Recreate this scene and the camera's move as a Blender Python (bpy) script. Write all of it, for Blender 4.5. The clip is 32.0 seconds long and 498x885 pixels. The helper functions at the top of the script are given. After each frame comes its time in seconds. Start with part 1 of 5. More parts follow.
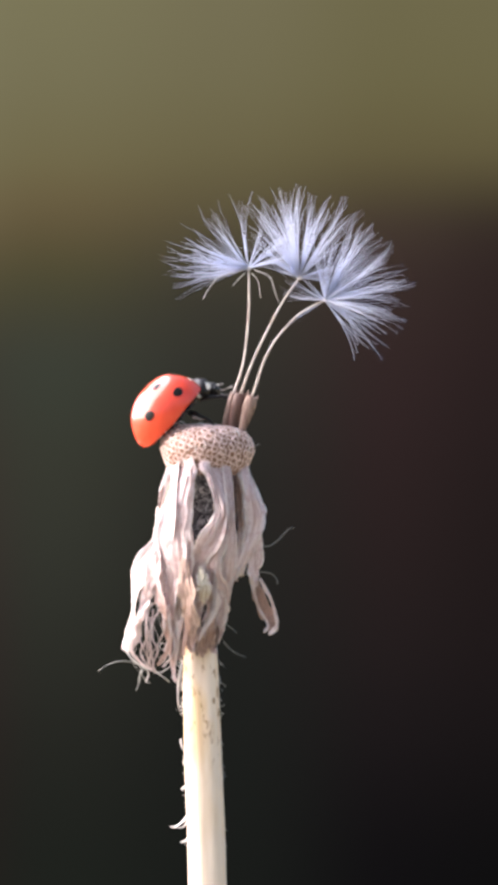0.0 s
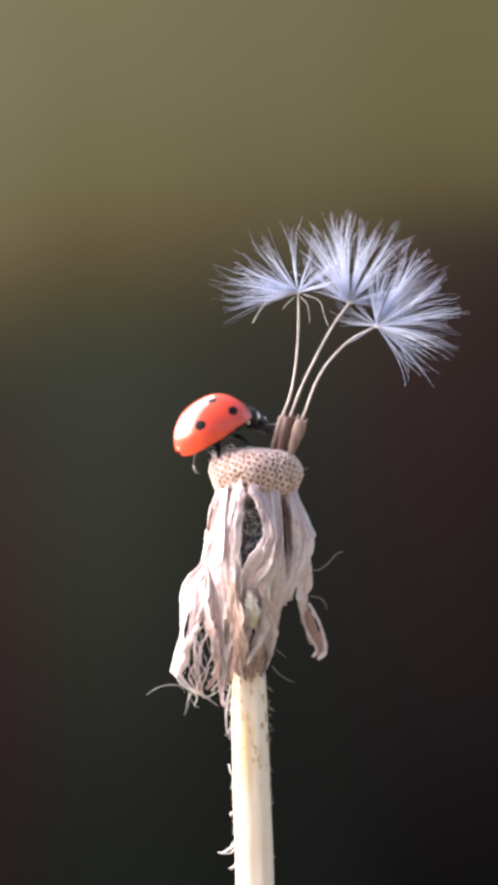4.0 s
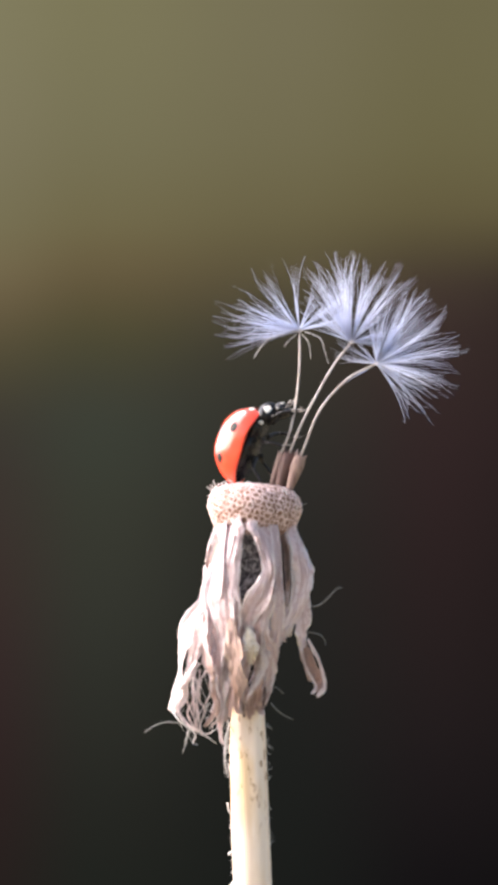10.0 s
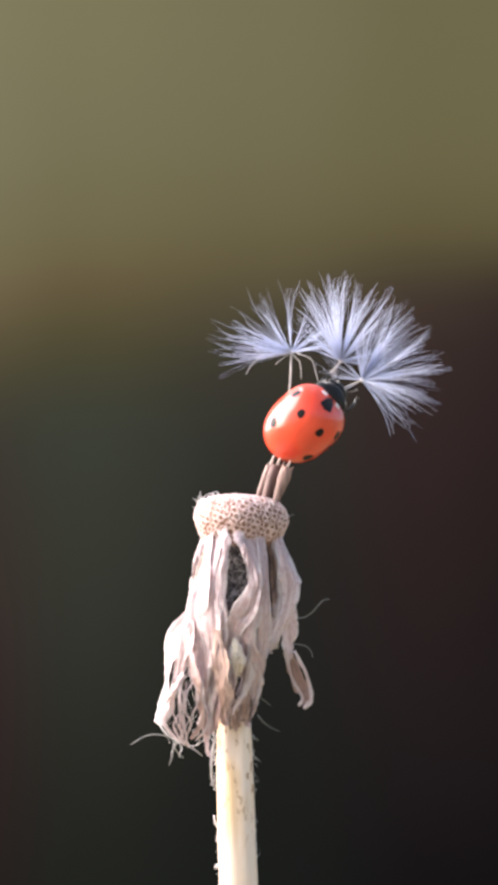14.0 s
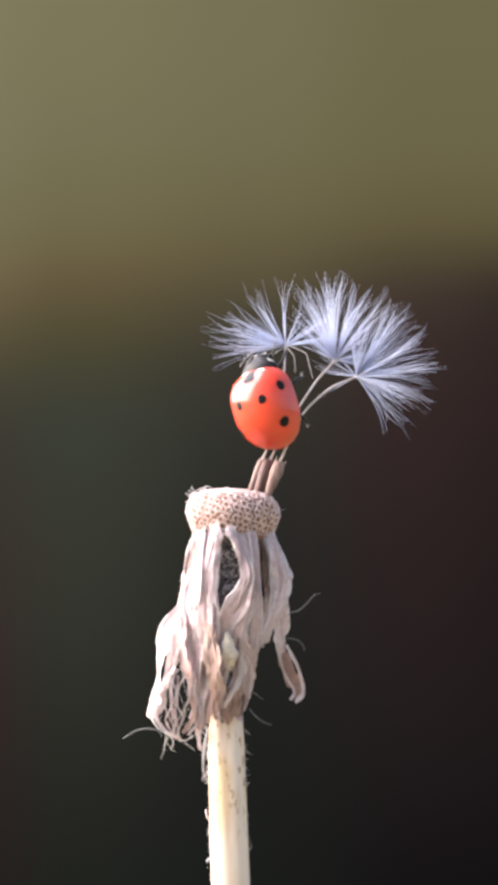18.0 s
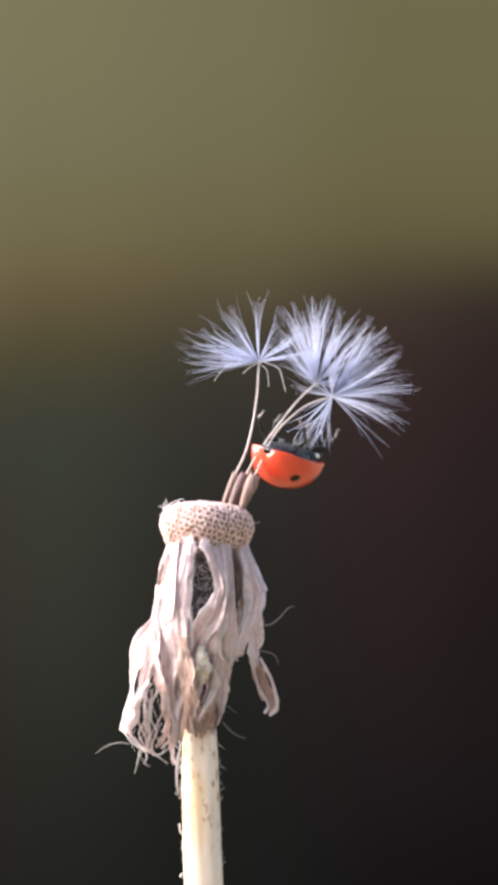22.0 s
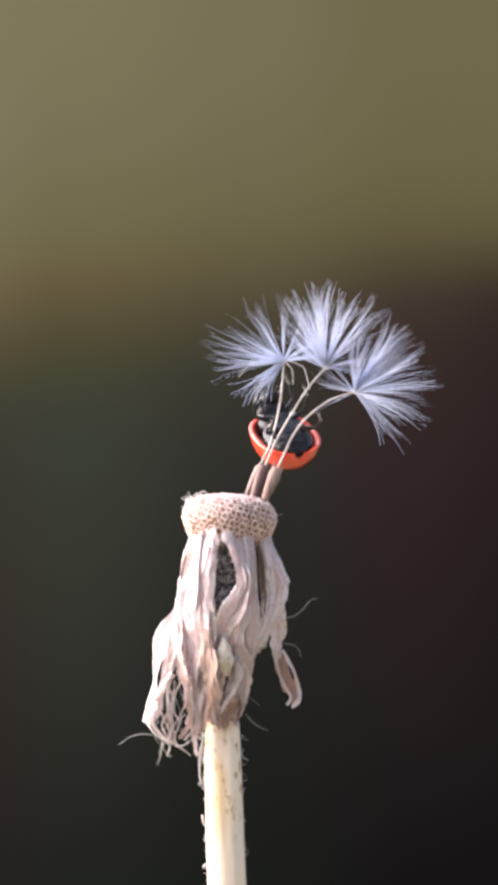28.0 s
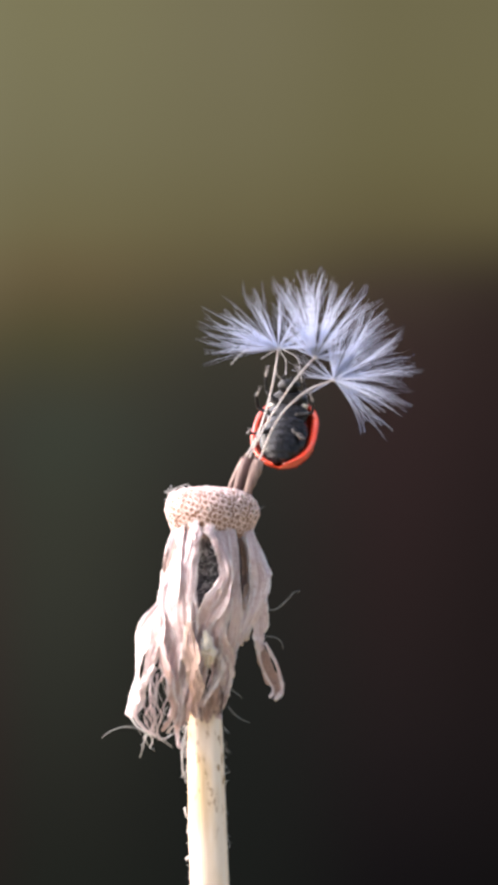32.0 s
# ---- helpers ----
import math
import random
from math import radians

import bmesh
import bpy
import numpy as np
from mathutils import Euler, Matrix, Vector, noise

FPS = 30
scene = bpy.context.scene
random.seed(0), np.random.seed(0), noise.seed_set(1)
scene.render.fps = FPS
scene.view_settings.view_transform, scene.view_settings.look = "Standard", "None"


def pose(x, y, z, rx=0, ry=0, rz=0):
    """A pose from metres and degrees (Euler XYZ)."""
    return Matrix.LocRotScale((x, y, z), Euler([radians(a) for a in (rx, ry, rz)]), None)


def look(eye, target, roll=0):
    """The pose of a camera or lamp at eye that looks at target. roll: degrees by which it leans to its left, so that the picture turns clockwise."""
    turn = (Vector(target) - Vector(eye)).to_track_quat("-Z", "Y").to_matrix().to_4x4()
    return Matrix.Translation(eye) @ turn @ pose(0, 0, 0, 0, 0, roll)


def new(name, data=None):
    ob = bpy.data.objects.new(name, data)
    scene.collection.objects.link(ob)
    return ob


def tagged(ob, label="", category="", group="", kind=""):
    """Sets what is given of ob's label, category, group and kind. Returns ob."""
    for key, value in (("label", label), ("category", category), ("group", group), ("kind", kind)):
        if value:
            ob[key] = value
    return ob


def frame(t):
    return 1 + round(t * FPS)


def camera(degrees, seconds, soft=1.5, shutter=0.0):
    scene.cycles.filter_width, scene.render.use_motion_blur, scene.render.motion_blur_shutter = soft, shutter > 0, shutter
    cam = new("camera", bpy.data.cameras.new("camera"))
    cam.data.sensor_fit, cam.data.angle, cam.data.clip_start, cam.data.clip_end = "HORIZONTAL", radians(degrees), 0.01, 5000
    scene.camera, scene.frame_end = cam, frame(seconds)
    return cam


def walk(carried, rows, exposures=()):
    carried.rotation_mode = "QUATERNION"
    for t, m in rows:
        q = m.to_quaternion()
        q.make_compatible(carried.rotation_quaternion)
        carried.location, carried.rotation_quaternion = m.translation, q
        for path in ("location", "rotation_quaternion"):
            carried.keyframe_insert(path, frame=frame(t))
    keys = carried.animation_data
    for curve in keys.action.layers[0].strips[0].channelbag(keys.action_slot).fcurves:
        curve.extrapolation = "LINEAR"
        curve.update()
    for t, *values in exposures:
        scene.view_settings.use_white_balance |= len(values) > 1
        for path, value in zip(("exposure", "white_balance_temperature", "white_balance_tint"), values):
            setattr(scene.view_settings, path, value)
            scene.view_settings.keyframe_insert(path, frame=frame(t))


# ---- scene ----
# Plan of the place: a drawing in units of 0.04 mm, u to the right, v down, h towards the camera
U = 4e-5
EYE = -0.0799

cam = camera(24.9, 32.0, soft=4.9)
cam.data.dof.use_dof, cam.data.dof.focus_distance, cam.data.dof.aperture_fstop = True, 0.0805, 40
walk(cam, [
    (0, pose(0, EYE, 0, 88.30, 0, -4.39)),
    (0.5, pose(0, EYE, 0, 88.30, 0, -3.91)),
    (1, pose(0, EYE, 0, 88.30, 0, -3.82)),
    (1.5, pose(0, EYE, 0, 88.21, 0, -3.71)),
    (2, pose(0, EYE, 0, 88.34, 0, -3.16)),
    (2.5, pose(0, EYE, 0, 88.34, 0, -1.58)),
    (4.5, pose(0, EYE, 0, 89.82, 0, -1.98)),
    (5, pose(0, EYE, 0, 89.93, 0, -1.45)),
    (5.5, pose(0, EYE, 0, 90.17, 0, -1.01)),
    (6, pose(0, EYE, 0, 90.31, 0, -1.32)),
    (6.5, pose(0, EYE, 0, 90.52, 0, -1.36)),
    (7, pose(0, EYE, 0, 90.07, 0, -0.72)),
    (7.5, pose(0, EYE, 0, 90.04, 0, -0.09)),
    (8, pose(0, EYE, 0, 90.00, 0, 0.39)),
    (8.5, pose(0, EYE, 0, 90.26, 0, -0.55)),
    (9, pose(0, EYE, 0, 90.00, 0, 0.00)),
    (9.5, pose(0, EYE, 0, 90.35, 0, -1.40)),
    (10, pose(0, EYE, 0, 91.30, 0, -1.98)),
    (10.5, pose(0, EYE, 0, 91.52, 0, -2.19)),
    (11, pose(0, EYE, 0, 91.47, 0, -1.54)),
    (11.5, pose(0, EYE, 0, 91.30, 0, -1.47)),
    (12, pose(0, EYE, 0, 91.58, 0, -1.87)),
    (12.5, pose(0, EYE, 0, 91.97, 0, -2.28)),
    (13, pose(0, EYE, 0, 91.56, 0, -1.49)),
    (13.5, pose(0, EYE, 0, 91.58, 0, -1.91)),
    (14, pose(0, EYE, 0, 91.88, 0, -2.66)),
    (14.5, pose(0, EYE, 0, 92.01, 0, -2.85)),
    (16.5, pose(0, EYE, 0, 91.51, 0, -3.29)),
    (17, pose(0, EYE, 0, 91.08, 0, -2.59)),
    (17.5, pose(0, EYE, 0, 91.08, 0, -2.85)),
    (18, pose(0, EYE, 0, 91.59, 0, -3.07)),
    (18.5, pose(0, EYE, 0, 91.64, 0, -3.64)),
    (19, pose(0, EYE, 0, 91.55, 0, -3.38)),
    (19.5, pose(0, EYE, 0, 91.25, 0, -2.72)),
    (20, pose(0, EYE, 0, 90.95, 0, -4.26)),
    (20.5, pose(0, EYE, 0, 91.94, 0, -4.65)),
    (21, pose(0.0027, EYE, 0, 92.24, 0, -6.40)),
    (21.5, pose(0.0024, EYE, 0, 92.54, 0, -6.17)),
    (22, pose(0, EYE, 0, 92.24, 0, -4.39)),
    (22.5, pose(0, EYE, 0, 91.42, 0, -2.50)),
    (23, pose(0, EYE, 0, 91.08, 0, -2.24)),
    (23.5, pose(0, EYE, 0, 91.20, 0, -2.54)),
    (24, pose(0, EYE, 0, 91.77, 0, -2.94)),
    (24.5, pose(0, EYE, 0, 92.02, 0, -2.54)),
    (26.5, pose(0, EYE, 0, 91.46, 0, -2.66)),
    (27, pose(0, EYE, 0, 91.42, 0, -2.81)),
    (27.5, pose(0, EYE, 0, 91.72, 0, -2.81)),
    (28, pose(0, EYE, 0, 91.85, 0, -3.25)),
    (28.5, pose(0, EYE, 0, 91.98, 0, -3.20)),
    (29, pose(0, EYE, 0, 91.98, 0, -3.20)),
    (29.5, pose(0, EYE, 0, 92.15, 0, -3.29)),
    (30, pose(0, EYE, 0, 92.37, 0, -3.47)),
    (30.5, pose(0, EYE, 0, 91.90, 0, -3.38)),
    (31, pose(0, EYE, 0, 91.55, 0, -3.49)),
    (31.5, pose(0, EYE, 0, 91.42, 0, -3.64)),
    (32, pose(0, EYE, 0, 91.49, 0, -4.13)),
])

# ---- world and light: bright open sky to one side, soft light ----
world = bpy.data.worlds.new("open_sky")
scene.world = world
world.use_nodes = True
wn = world.node_tree
sky = wn.nodes.new("ShaderNodeTexSky")
sky.sky_type = "NISHITA"
sky.sun_disc = False
sky.sun_elevation = radians(28)
sky.sun_rotation = radians(-88)
sky.air_density = 1.0
sky.dust_density = 5.0
sky.ozone_density = 0.3
wn.nodes["Background"].inputs["Strength"].default_value = 0.15
wn.links.new(sky.outputs["Color"], wn.nodes["Background"].inputs["Color"])

sun_data = bpy.data.lights.new("sun", "SUN")
sun_data.energy = 8.6
sun_data.angle = radians(104)
sun_data.color = (0.965, 0.905, 1.005)
sun = new("sun", sun_data)
sun.matrix_world = look((-0.88, 0.40, 0.36), (0, 0, 0))
scene.view_settings.exposure = 1.1


def at(u, v, h=0.0):
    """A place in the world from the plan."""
    return Vector(((u - 441) * U, -h * U, (784 - v) * U))


# ---- materials ----
def material(name, colour, rough=0.6, metal=0.0, spec=0.5):
    m = bpy.data.materials.new(name)
    m.use_nodes = True
    b = m.node_tree.nodes["Principled BSDF"]
    b.inputs["Base Color"].default_value = (*colour, 1)
    b.inputs["Roughness"].default_value = rough
    b.inputs["Metallic"].default_value = metal
    b.inputs["Specular IOR Level"].default_value = spec
    return m


def mix_into(m, fac, a, b, socket="Base Color"):
    """Mixes two colours by a factor socket into the shader; either colour may be a socket."""
    t = m.node_tree
    n = t.nodes.new("ShaderNodeMix")
    n.data_type = "RGBA"
    t.links.new(fac, n.inputs["Factor"])
    for value, key in ((a, 6), (b, 7)):
        if isinstance(value, tuple):
            n.inputs[key].default_value = (*value, 1)
        else:
            t.links.new(value, n.inputs[key])
    if socket:
        t.links.new(n.outputs[2], t.nodes["Principled BSDF"].inputs[socket])
    return n.outputs[2]


def noise_fac(m, scale, low=0.35, high=0.65, detail=3.0, stretch=(1, 1, 1), coord="Object", rough=0.55):
    t = m.node_tree
    tc = t.nodes.new("ShaderNodeTexCoord")
    mp = t.nodes.new("ShaderNodeMapping")
    mp.inputs["Scale"].default_value = stretch
    n = t.nodes.new("ShaderNodeTexNoise")
    n.inputs["Scale"].default_value = scale
    n.inputs["Detail"].default_value = detail
    n.inputs["Roughness"].default_value = rough
    r = t.nodes.new("ShaderNodeMapRange")
    r.inputs["From Min"].default_value = low
    r.inputs["From Max"].default_value = high
    t.links.new(tc.outputs[coord], mp.inputs["Vector"])
    t.links.new(mp.outputs["Vector"], n.inputs["Vector"])
    t.links.new(n.outputs["Fac"], r.inputs["Value"])
    return r.outputs["Result"]


def bumped(m, fac, strength=0.4, distance=1e-5):
    t = m.node_tree
    n = t.nodes.new("ShaderNodeBump")
    n.inputs["Strength"].default_value = strength
    n.inputs["Distance"].default_value = distance
    t.links.new(fac, n.inputs["Height"])
    t.links.new(n.outputs["Normal"], t.nodes["Principled BSDF"].inputs["Normal"])


def thin(m, amount, colour):
    """Lets light through a thin dry or hairy thing."""
    t = m.node_tree
    tr = t.nodes.new("ShaderNodeBsdfTranslucent")
    tr.inputs["Color"].default_value = (*colour, 1)
    mx = t.nodes.new("ShaderNodeMixShader")
    mx.inputs[0].default_value = amount
    out = t.nodes["Material Output"]
    t.links.new(t.nodes["Principled BSDF"].outputs[0], mx.inputs[1])
    t.links.new(tr.outputs[0], mx.inputs[2])
    t.links.new(mx.outputs[0], out.inputs["Surface"])


def object_random(m):
    return m.node_tree.nodes.new("ShaderNodeObjectInfo").outputs["Random"]


def uv_coords(m, sx, sy, scale, low, high, detail=3.0):
    return noise_fac(m, scale, low, high, detail, (sx, sy, 1), "UV")


def margin_fac(m):
    """Rises towards both long edges of a leaf."""
    t = m.node_tree
    tc = t.nodes.new("ShaderNodeTexCoord")
    sep = t.nodes.new("ShaderNodeSeparateXYZ")
    t.links.new(tc.outputs["UV"], sep.inputs[0])
    off = t.nodes.new("ShaderNodeMath")
    off.operation = "SUBTRACT"
    off.inputs[1].default_value = 0.5
    t.links.new(sep.outputs["X"], off.inputs[0])
    size = t.nodes.new("ShaderNodeMath")
    size.operation = "ABSOLUTE"
    t.links.new(off.outputs[0], size.inputs[0])
    r = t.nodes.new("ShaderNodeMapRange")
    r.inputs["From Min"].default_value = 0.34
    r.inputs["From Max"].default_value = 0.46
    t.links.new(size.outputs[0], r.inputs["Value"])
    return r.outputs["Result"]


def height_band(m, low, full):
    """Rises along a plant part, between two heights over the ground."""
    t = m.node_tree
    tc = t.nodes.new("ShaderNodeTexCoord")
    sep = t.nodes.new("ShaderNodeSeparateXYZ")
    t.links.new(tc.outputs["Object"], sep.inputs[0])
    r = t.nodes.new("ShaderNodeMapRange")
    r.inputs["From Min"].default_value = low
    r.inputs["From Max"].default_value = full
    t.links.new(sep.outputs["Z"], r.inputs["Value"])
    return r.outputs["Result"]


def both_of(m, a, b):
    n = m.node_tree.nodes.new("ShaderNodeMath")
    n.operation = "MULTIPLY"
    m.node_tree.links.new(a, n.inputs[0])
    m.node_tree.links.new(b, n.inputs[1])
    return n.outputs[0]


def make_bract_material(name, pale, dark, brown, relief=7e-5, hem=(0.94, 0.86, 0.87), tips=None):
    """Papery dry leaf: fine lengthwise veins, brown blotches, crinkled relief."""
    m = material(name, pale, 0.66, 0, 0.25)
    veins = uv_coords(m, 3.0, 0.25, 4.0, 0.46, 0.72, 4.0)
    base = mix_into(m, veins, pale, dark, None)
    lines = uv_coords(m, 3.2, 0.14, 6.0, 0.55, 0.60, 5.0)
    base = mix_into(m, lines, base, brown, None)
    base = mix_into(m, margin_fac(m), base, hem, None)
    patch = noise_fac(m, 620.0, 0.58, 0.74, 5.0, (1, 1, 0.45))
    both = mix_into(m, patch, base, brown, None)
    fleck = noise_fac(m, 2800.0, 0.50, 0.72, 6.0)
    both = mix_into(m, fleck, both, dark, None)
    if tips:
        both = mix_into(m, both_of(m, height_band(m, 0.4415, 0.4335), noise_fac(m, 900.0, 0.40, 0.62, 4.0, (1, 1, 0.3))), both, tips, None)
    rnd = m.node_tree.nodes.new("ShaderNodeMapRange")
    rnd.inputs["From Min"].default_value = 0.55
    rnd.inputs["From Max"].default_value = 3.0
    m.node_tree.links.new(object_random(m), rnd.inputs["Value"])
    mix_into(m, rnd.outputs["Result"], both, brown)
    bumped(m, uv_coords(m, 2.4, 0.7, 4.0, 0.25, 0.75, 6.0), 0.8, relief)
    thin(m, 0.28, (0.91, 0.79, 0.80))
    return m


MAT_BRACT = make_bract_material("dry_bract", (0.95, 0.85, 0.89), (0.60, 0.42, 0.44), (0.36, 0.205, 0.185), hem=(0.97, 0.94, 0.96), tips=(0.57, 0.40, 0.36))
MAT_BRACT_BROWN = make_bract_material("brown_bract", (0.42, 0.27, 0.19), (0.25, 0.14, 0.10), (0.20, 0.10, 0.06), hem=(0.52, 0.36, 0.28))
# dry brown made darker still: the shade inside gaps is put into the colour
MAT_GAP_SHADE_BROWN = make_bract_material("gap_shade_brown", (0.21, 0.125, 0.095), (0.13, 0.07, 0.055), (0.10, 0.05, 0.04), hem=(0.24, 0.15, 0.12))
MAT_BRACT_GREEN = make_bract_material("cream_bract", (0.95, 0.92, 0.88), (0.80, 0.74, 0.58), (0.60, 0.46, 0.30))

MAT_BRACT_TAN = make_bract_material("tan_bract", (0.72, 0.55, 0.50), (0.47, 0.31, 0.26), (0.32, 0.18, 0.12), hem=(0.78, 0.63, 0.56))
MAT_SHRED = make_bract_material("white_shred", (0.95, 0.90, 0.91), (0.80, 0.70, 0.70), (0.66, 0.53, 0.49), 8e-6)

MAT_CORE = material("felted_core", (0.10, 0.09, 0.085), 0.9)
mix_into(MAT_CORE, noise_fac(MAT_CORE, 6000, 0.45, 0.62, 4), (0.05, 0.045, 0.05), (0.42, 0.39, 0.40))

MAT_STEM = material("pale_dry_stem", (0.80, 0.70, 0.52), 0.42, 0, 0.5)
_s = mix_into(MAT_STEM, noise_fac(MAT_STEM, 160, 0.38, 0.68, 3, (6, 6, 0.35)), (0.84, 0.73, 0.64), (0.74, 0.58, 0.45), None)
_band = height_band(MAT_STEM, 0.419, 0.426)
_s = mix_into(MAT_STEM, both_of(MAT_STEM, _band, noise_fac(MAT_STEM, 420, 0.48, 0.66, 2, (1.6, 1.6, 0.35))), _s, (0.66, 0.49, 0.30), None)
_band = height_band(MAT_STEM, 0.4235, 0.4285)
mix_into(MAT_STEM, both_of(MAT_STEM, _band, noise_fac(MAT_STEM, 1500, 0.55, 0.64, 4, (1.3, 1.3, 0.6))), _s, (0.36, 0.22, 0.11))
bumped(MAT_STEM, noise_fac(MAT_STEM, 1500, 0.3, 0.7, 3, (3, 3, 0.15)), 0.35, 3e-5)

MAT_RECEPT = material("receptacle_flesh", (0.50, 0.34, 0.26), 0.75)
mix_into(MAT_RECEPT, noise_fac(MAT_RECEPT, 1300, 0.35, 0.7, 4), (0.27, 0.16, 0.125), (0.18, 0.09, 0.06))
MAT_RIM = material("pit_rim_pale", (0.72, 0.58, 0.50), 0.6)
_s = mix_into(MAT_RIM, noise_fac(MAT_RIM, 380, 0.45, 0.66, 3, coord="Object"), (0.82, 0.66, 0.66), (0.56, 0.41, 0.34), None)
mix_into(MAT_RIM, object_random(MAT_RIM), _s, (0.66, 0.50, 0.47))

MAT_ACHENE = material("brown_achene", (0.20, 0.11, 0.085), 0.5)
mix_into(MAT_ACHENE, noise_fac(MAT_ACHENE, 900, 0.35, 0.7, 4, (4, 4, 0.6)), (0.13, 0.062, 0.052), (0.055, 0.026, 0.022))
bumped(MAT_ACHENE, noise_fac(MAT_ACHENE, 2600, 0.3, 0.7, 3, (3, 3, 0.3)), 0.5, 3e-5)
MAT_ACHENE_PALE = material("pale_achene", (0.52, 0.40, 0.33), 0.55)
mix_into(MAT_ACHENE_PALE, noise_fac(MAT_ACHENE_PALE, 900, 0.35, 0.7, 4, (4, 4, 0.6)), (0.40, 0.28, 0.24), (0.12, 0.065, 0.055))
MAT_BEAK = material("seed_stalk_cream", (0.62, 0.55, 0.48), 0.5)
mix_into(MAT_BEAK, noise_fac(MAT_BEAK, 700, 0.4, 0.7, 3), (0.60, 0.56, 0.54), (0.42, 0.34, 0.30))
MAT_HAIR = material("silky_white_hair", (0.74, 0.79, 0.92), 0.45, 0, 0.5)
thin(MAT_HAIR, 0.52, (0.68, 0.735, 0.89))
MAT_HUB = material("pappus_hub", (0.86, 0.84, 0.90), 0.5)
thin(MAT_HUB, 0.3, (0.9, 0.88, 0.95))
MAT_FUZZ = material("pale_fuzz", (0.88, 0.86, 0.86), 0.6)
thin(MAT_FUZZ, 0.3, (0.7, 0.68, 0.66))
MAT_FUZZ_DARK = material("grey_stray_fibre", (0.20, 0.20, 0.19), 0.7)

MAT_RED = material("red_wing_case", (0.51, 0.036, 0.02), 0.42, 0, 0.18)
mix_into(MAT_RED, noise_fac(MAT_RED, 330, 0.35, 0.7, 3), (0.70, 0.060, 0.022), (0.60, 0.040, 0.015))
MAT_RED.node_tree.nodes["Principled BSDF"].inputs["Coat Weight"].default_value = 1.0
MAT_RED.node_tree.nodes["Principled BSDF"].inputs["Coat Roughness"].default_value = 0.14
MAT_RED.node_tree.nodes["Principled BSDF"].inputs["Coat IOR"].default_value = 1.6
bumped(MAT_RED, noise_fac(MAT_RED, 5200, 0.3, 0.7, 2), 0.05, 1e-5)
MAT_SPOT = material("black_spot", (0.008, 0.007, 0.007), 0.42, 0, 0.2)
MAT_BLACK = material("black_shell", (0.007, 0.007, 0.008), 0.36, 0, 0.24)
mix_into(MAT_BLACK, noise_fac(MAT_BLACK, 2200, 0.4, 0.7, 3), (0.007, 0.007, 0.008), (0.018, 0.017, 0.020))
bumped(MAT_BLACK, noise_fac(MAT_BLACK, 6000, 0.3, 0.7, 2), 0.4, 2e-5)
MAT_BELLY = material("dark_belly", (0.010, 0.010, 0.012), 0.22, 0, 0.28)
mix_into(MAT_BELLY, noise_fac(MAT_BELLY, 2600, 0.42, 0.7, 4), (0.006, 0.006, 0.007), (0.022, 0.022, 0.027))
bumped(MAT_BELLY, noise_fac(MAT_BELLY, 5200, 0.3, 0.7, 3), 0.6, 3e-5)
MAT_BELLY.node_tree.nodes["Principled BSDF"].inputs["Sheen Weight"].default_value = 0.09
MAT_BELLY.node_tree.nodes["Principled BSDF"].inputs["Sheen Roughness"].default_value = 0.4
MAT_BELLY.node_tree.nodes["Principled BSDF"].inputs["Sheen Tint"].default_value = (0.8, 0.85, 1.0, 1)
MAT_WHITE = material("pale_mark", (0.80, 0.76, 0.68), 0.4)
MAT_EYE = material("black_eye", (0.01, 0.01, 0.01), 0.12)
MAT_WING = material("folded_wing", (0.035, 0.022, 0.018), 0.35)
MAT_FOOT = material("greyish_foot", (0.20, 0.18, 0.17), 0.3)

# ground: short dry turf and soil
MAT_GROUND = material("dry_turf", (0.18, 0.16, 0.08), 0.9)
mix_into(MAT_GROUND, noise_fac(MAT_GROUND, 9, 0.35, 0.65, 6), (0.15, 0.14, 0.06), (0.22, 0.17, 0.10))
bumped(MAT_GROUND, noise_fac(MAT_GROUND, 60, 0.2, 0.8, 5), 0.8, 0.01)


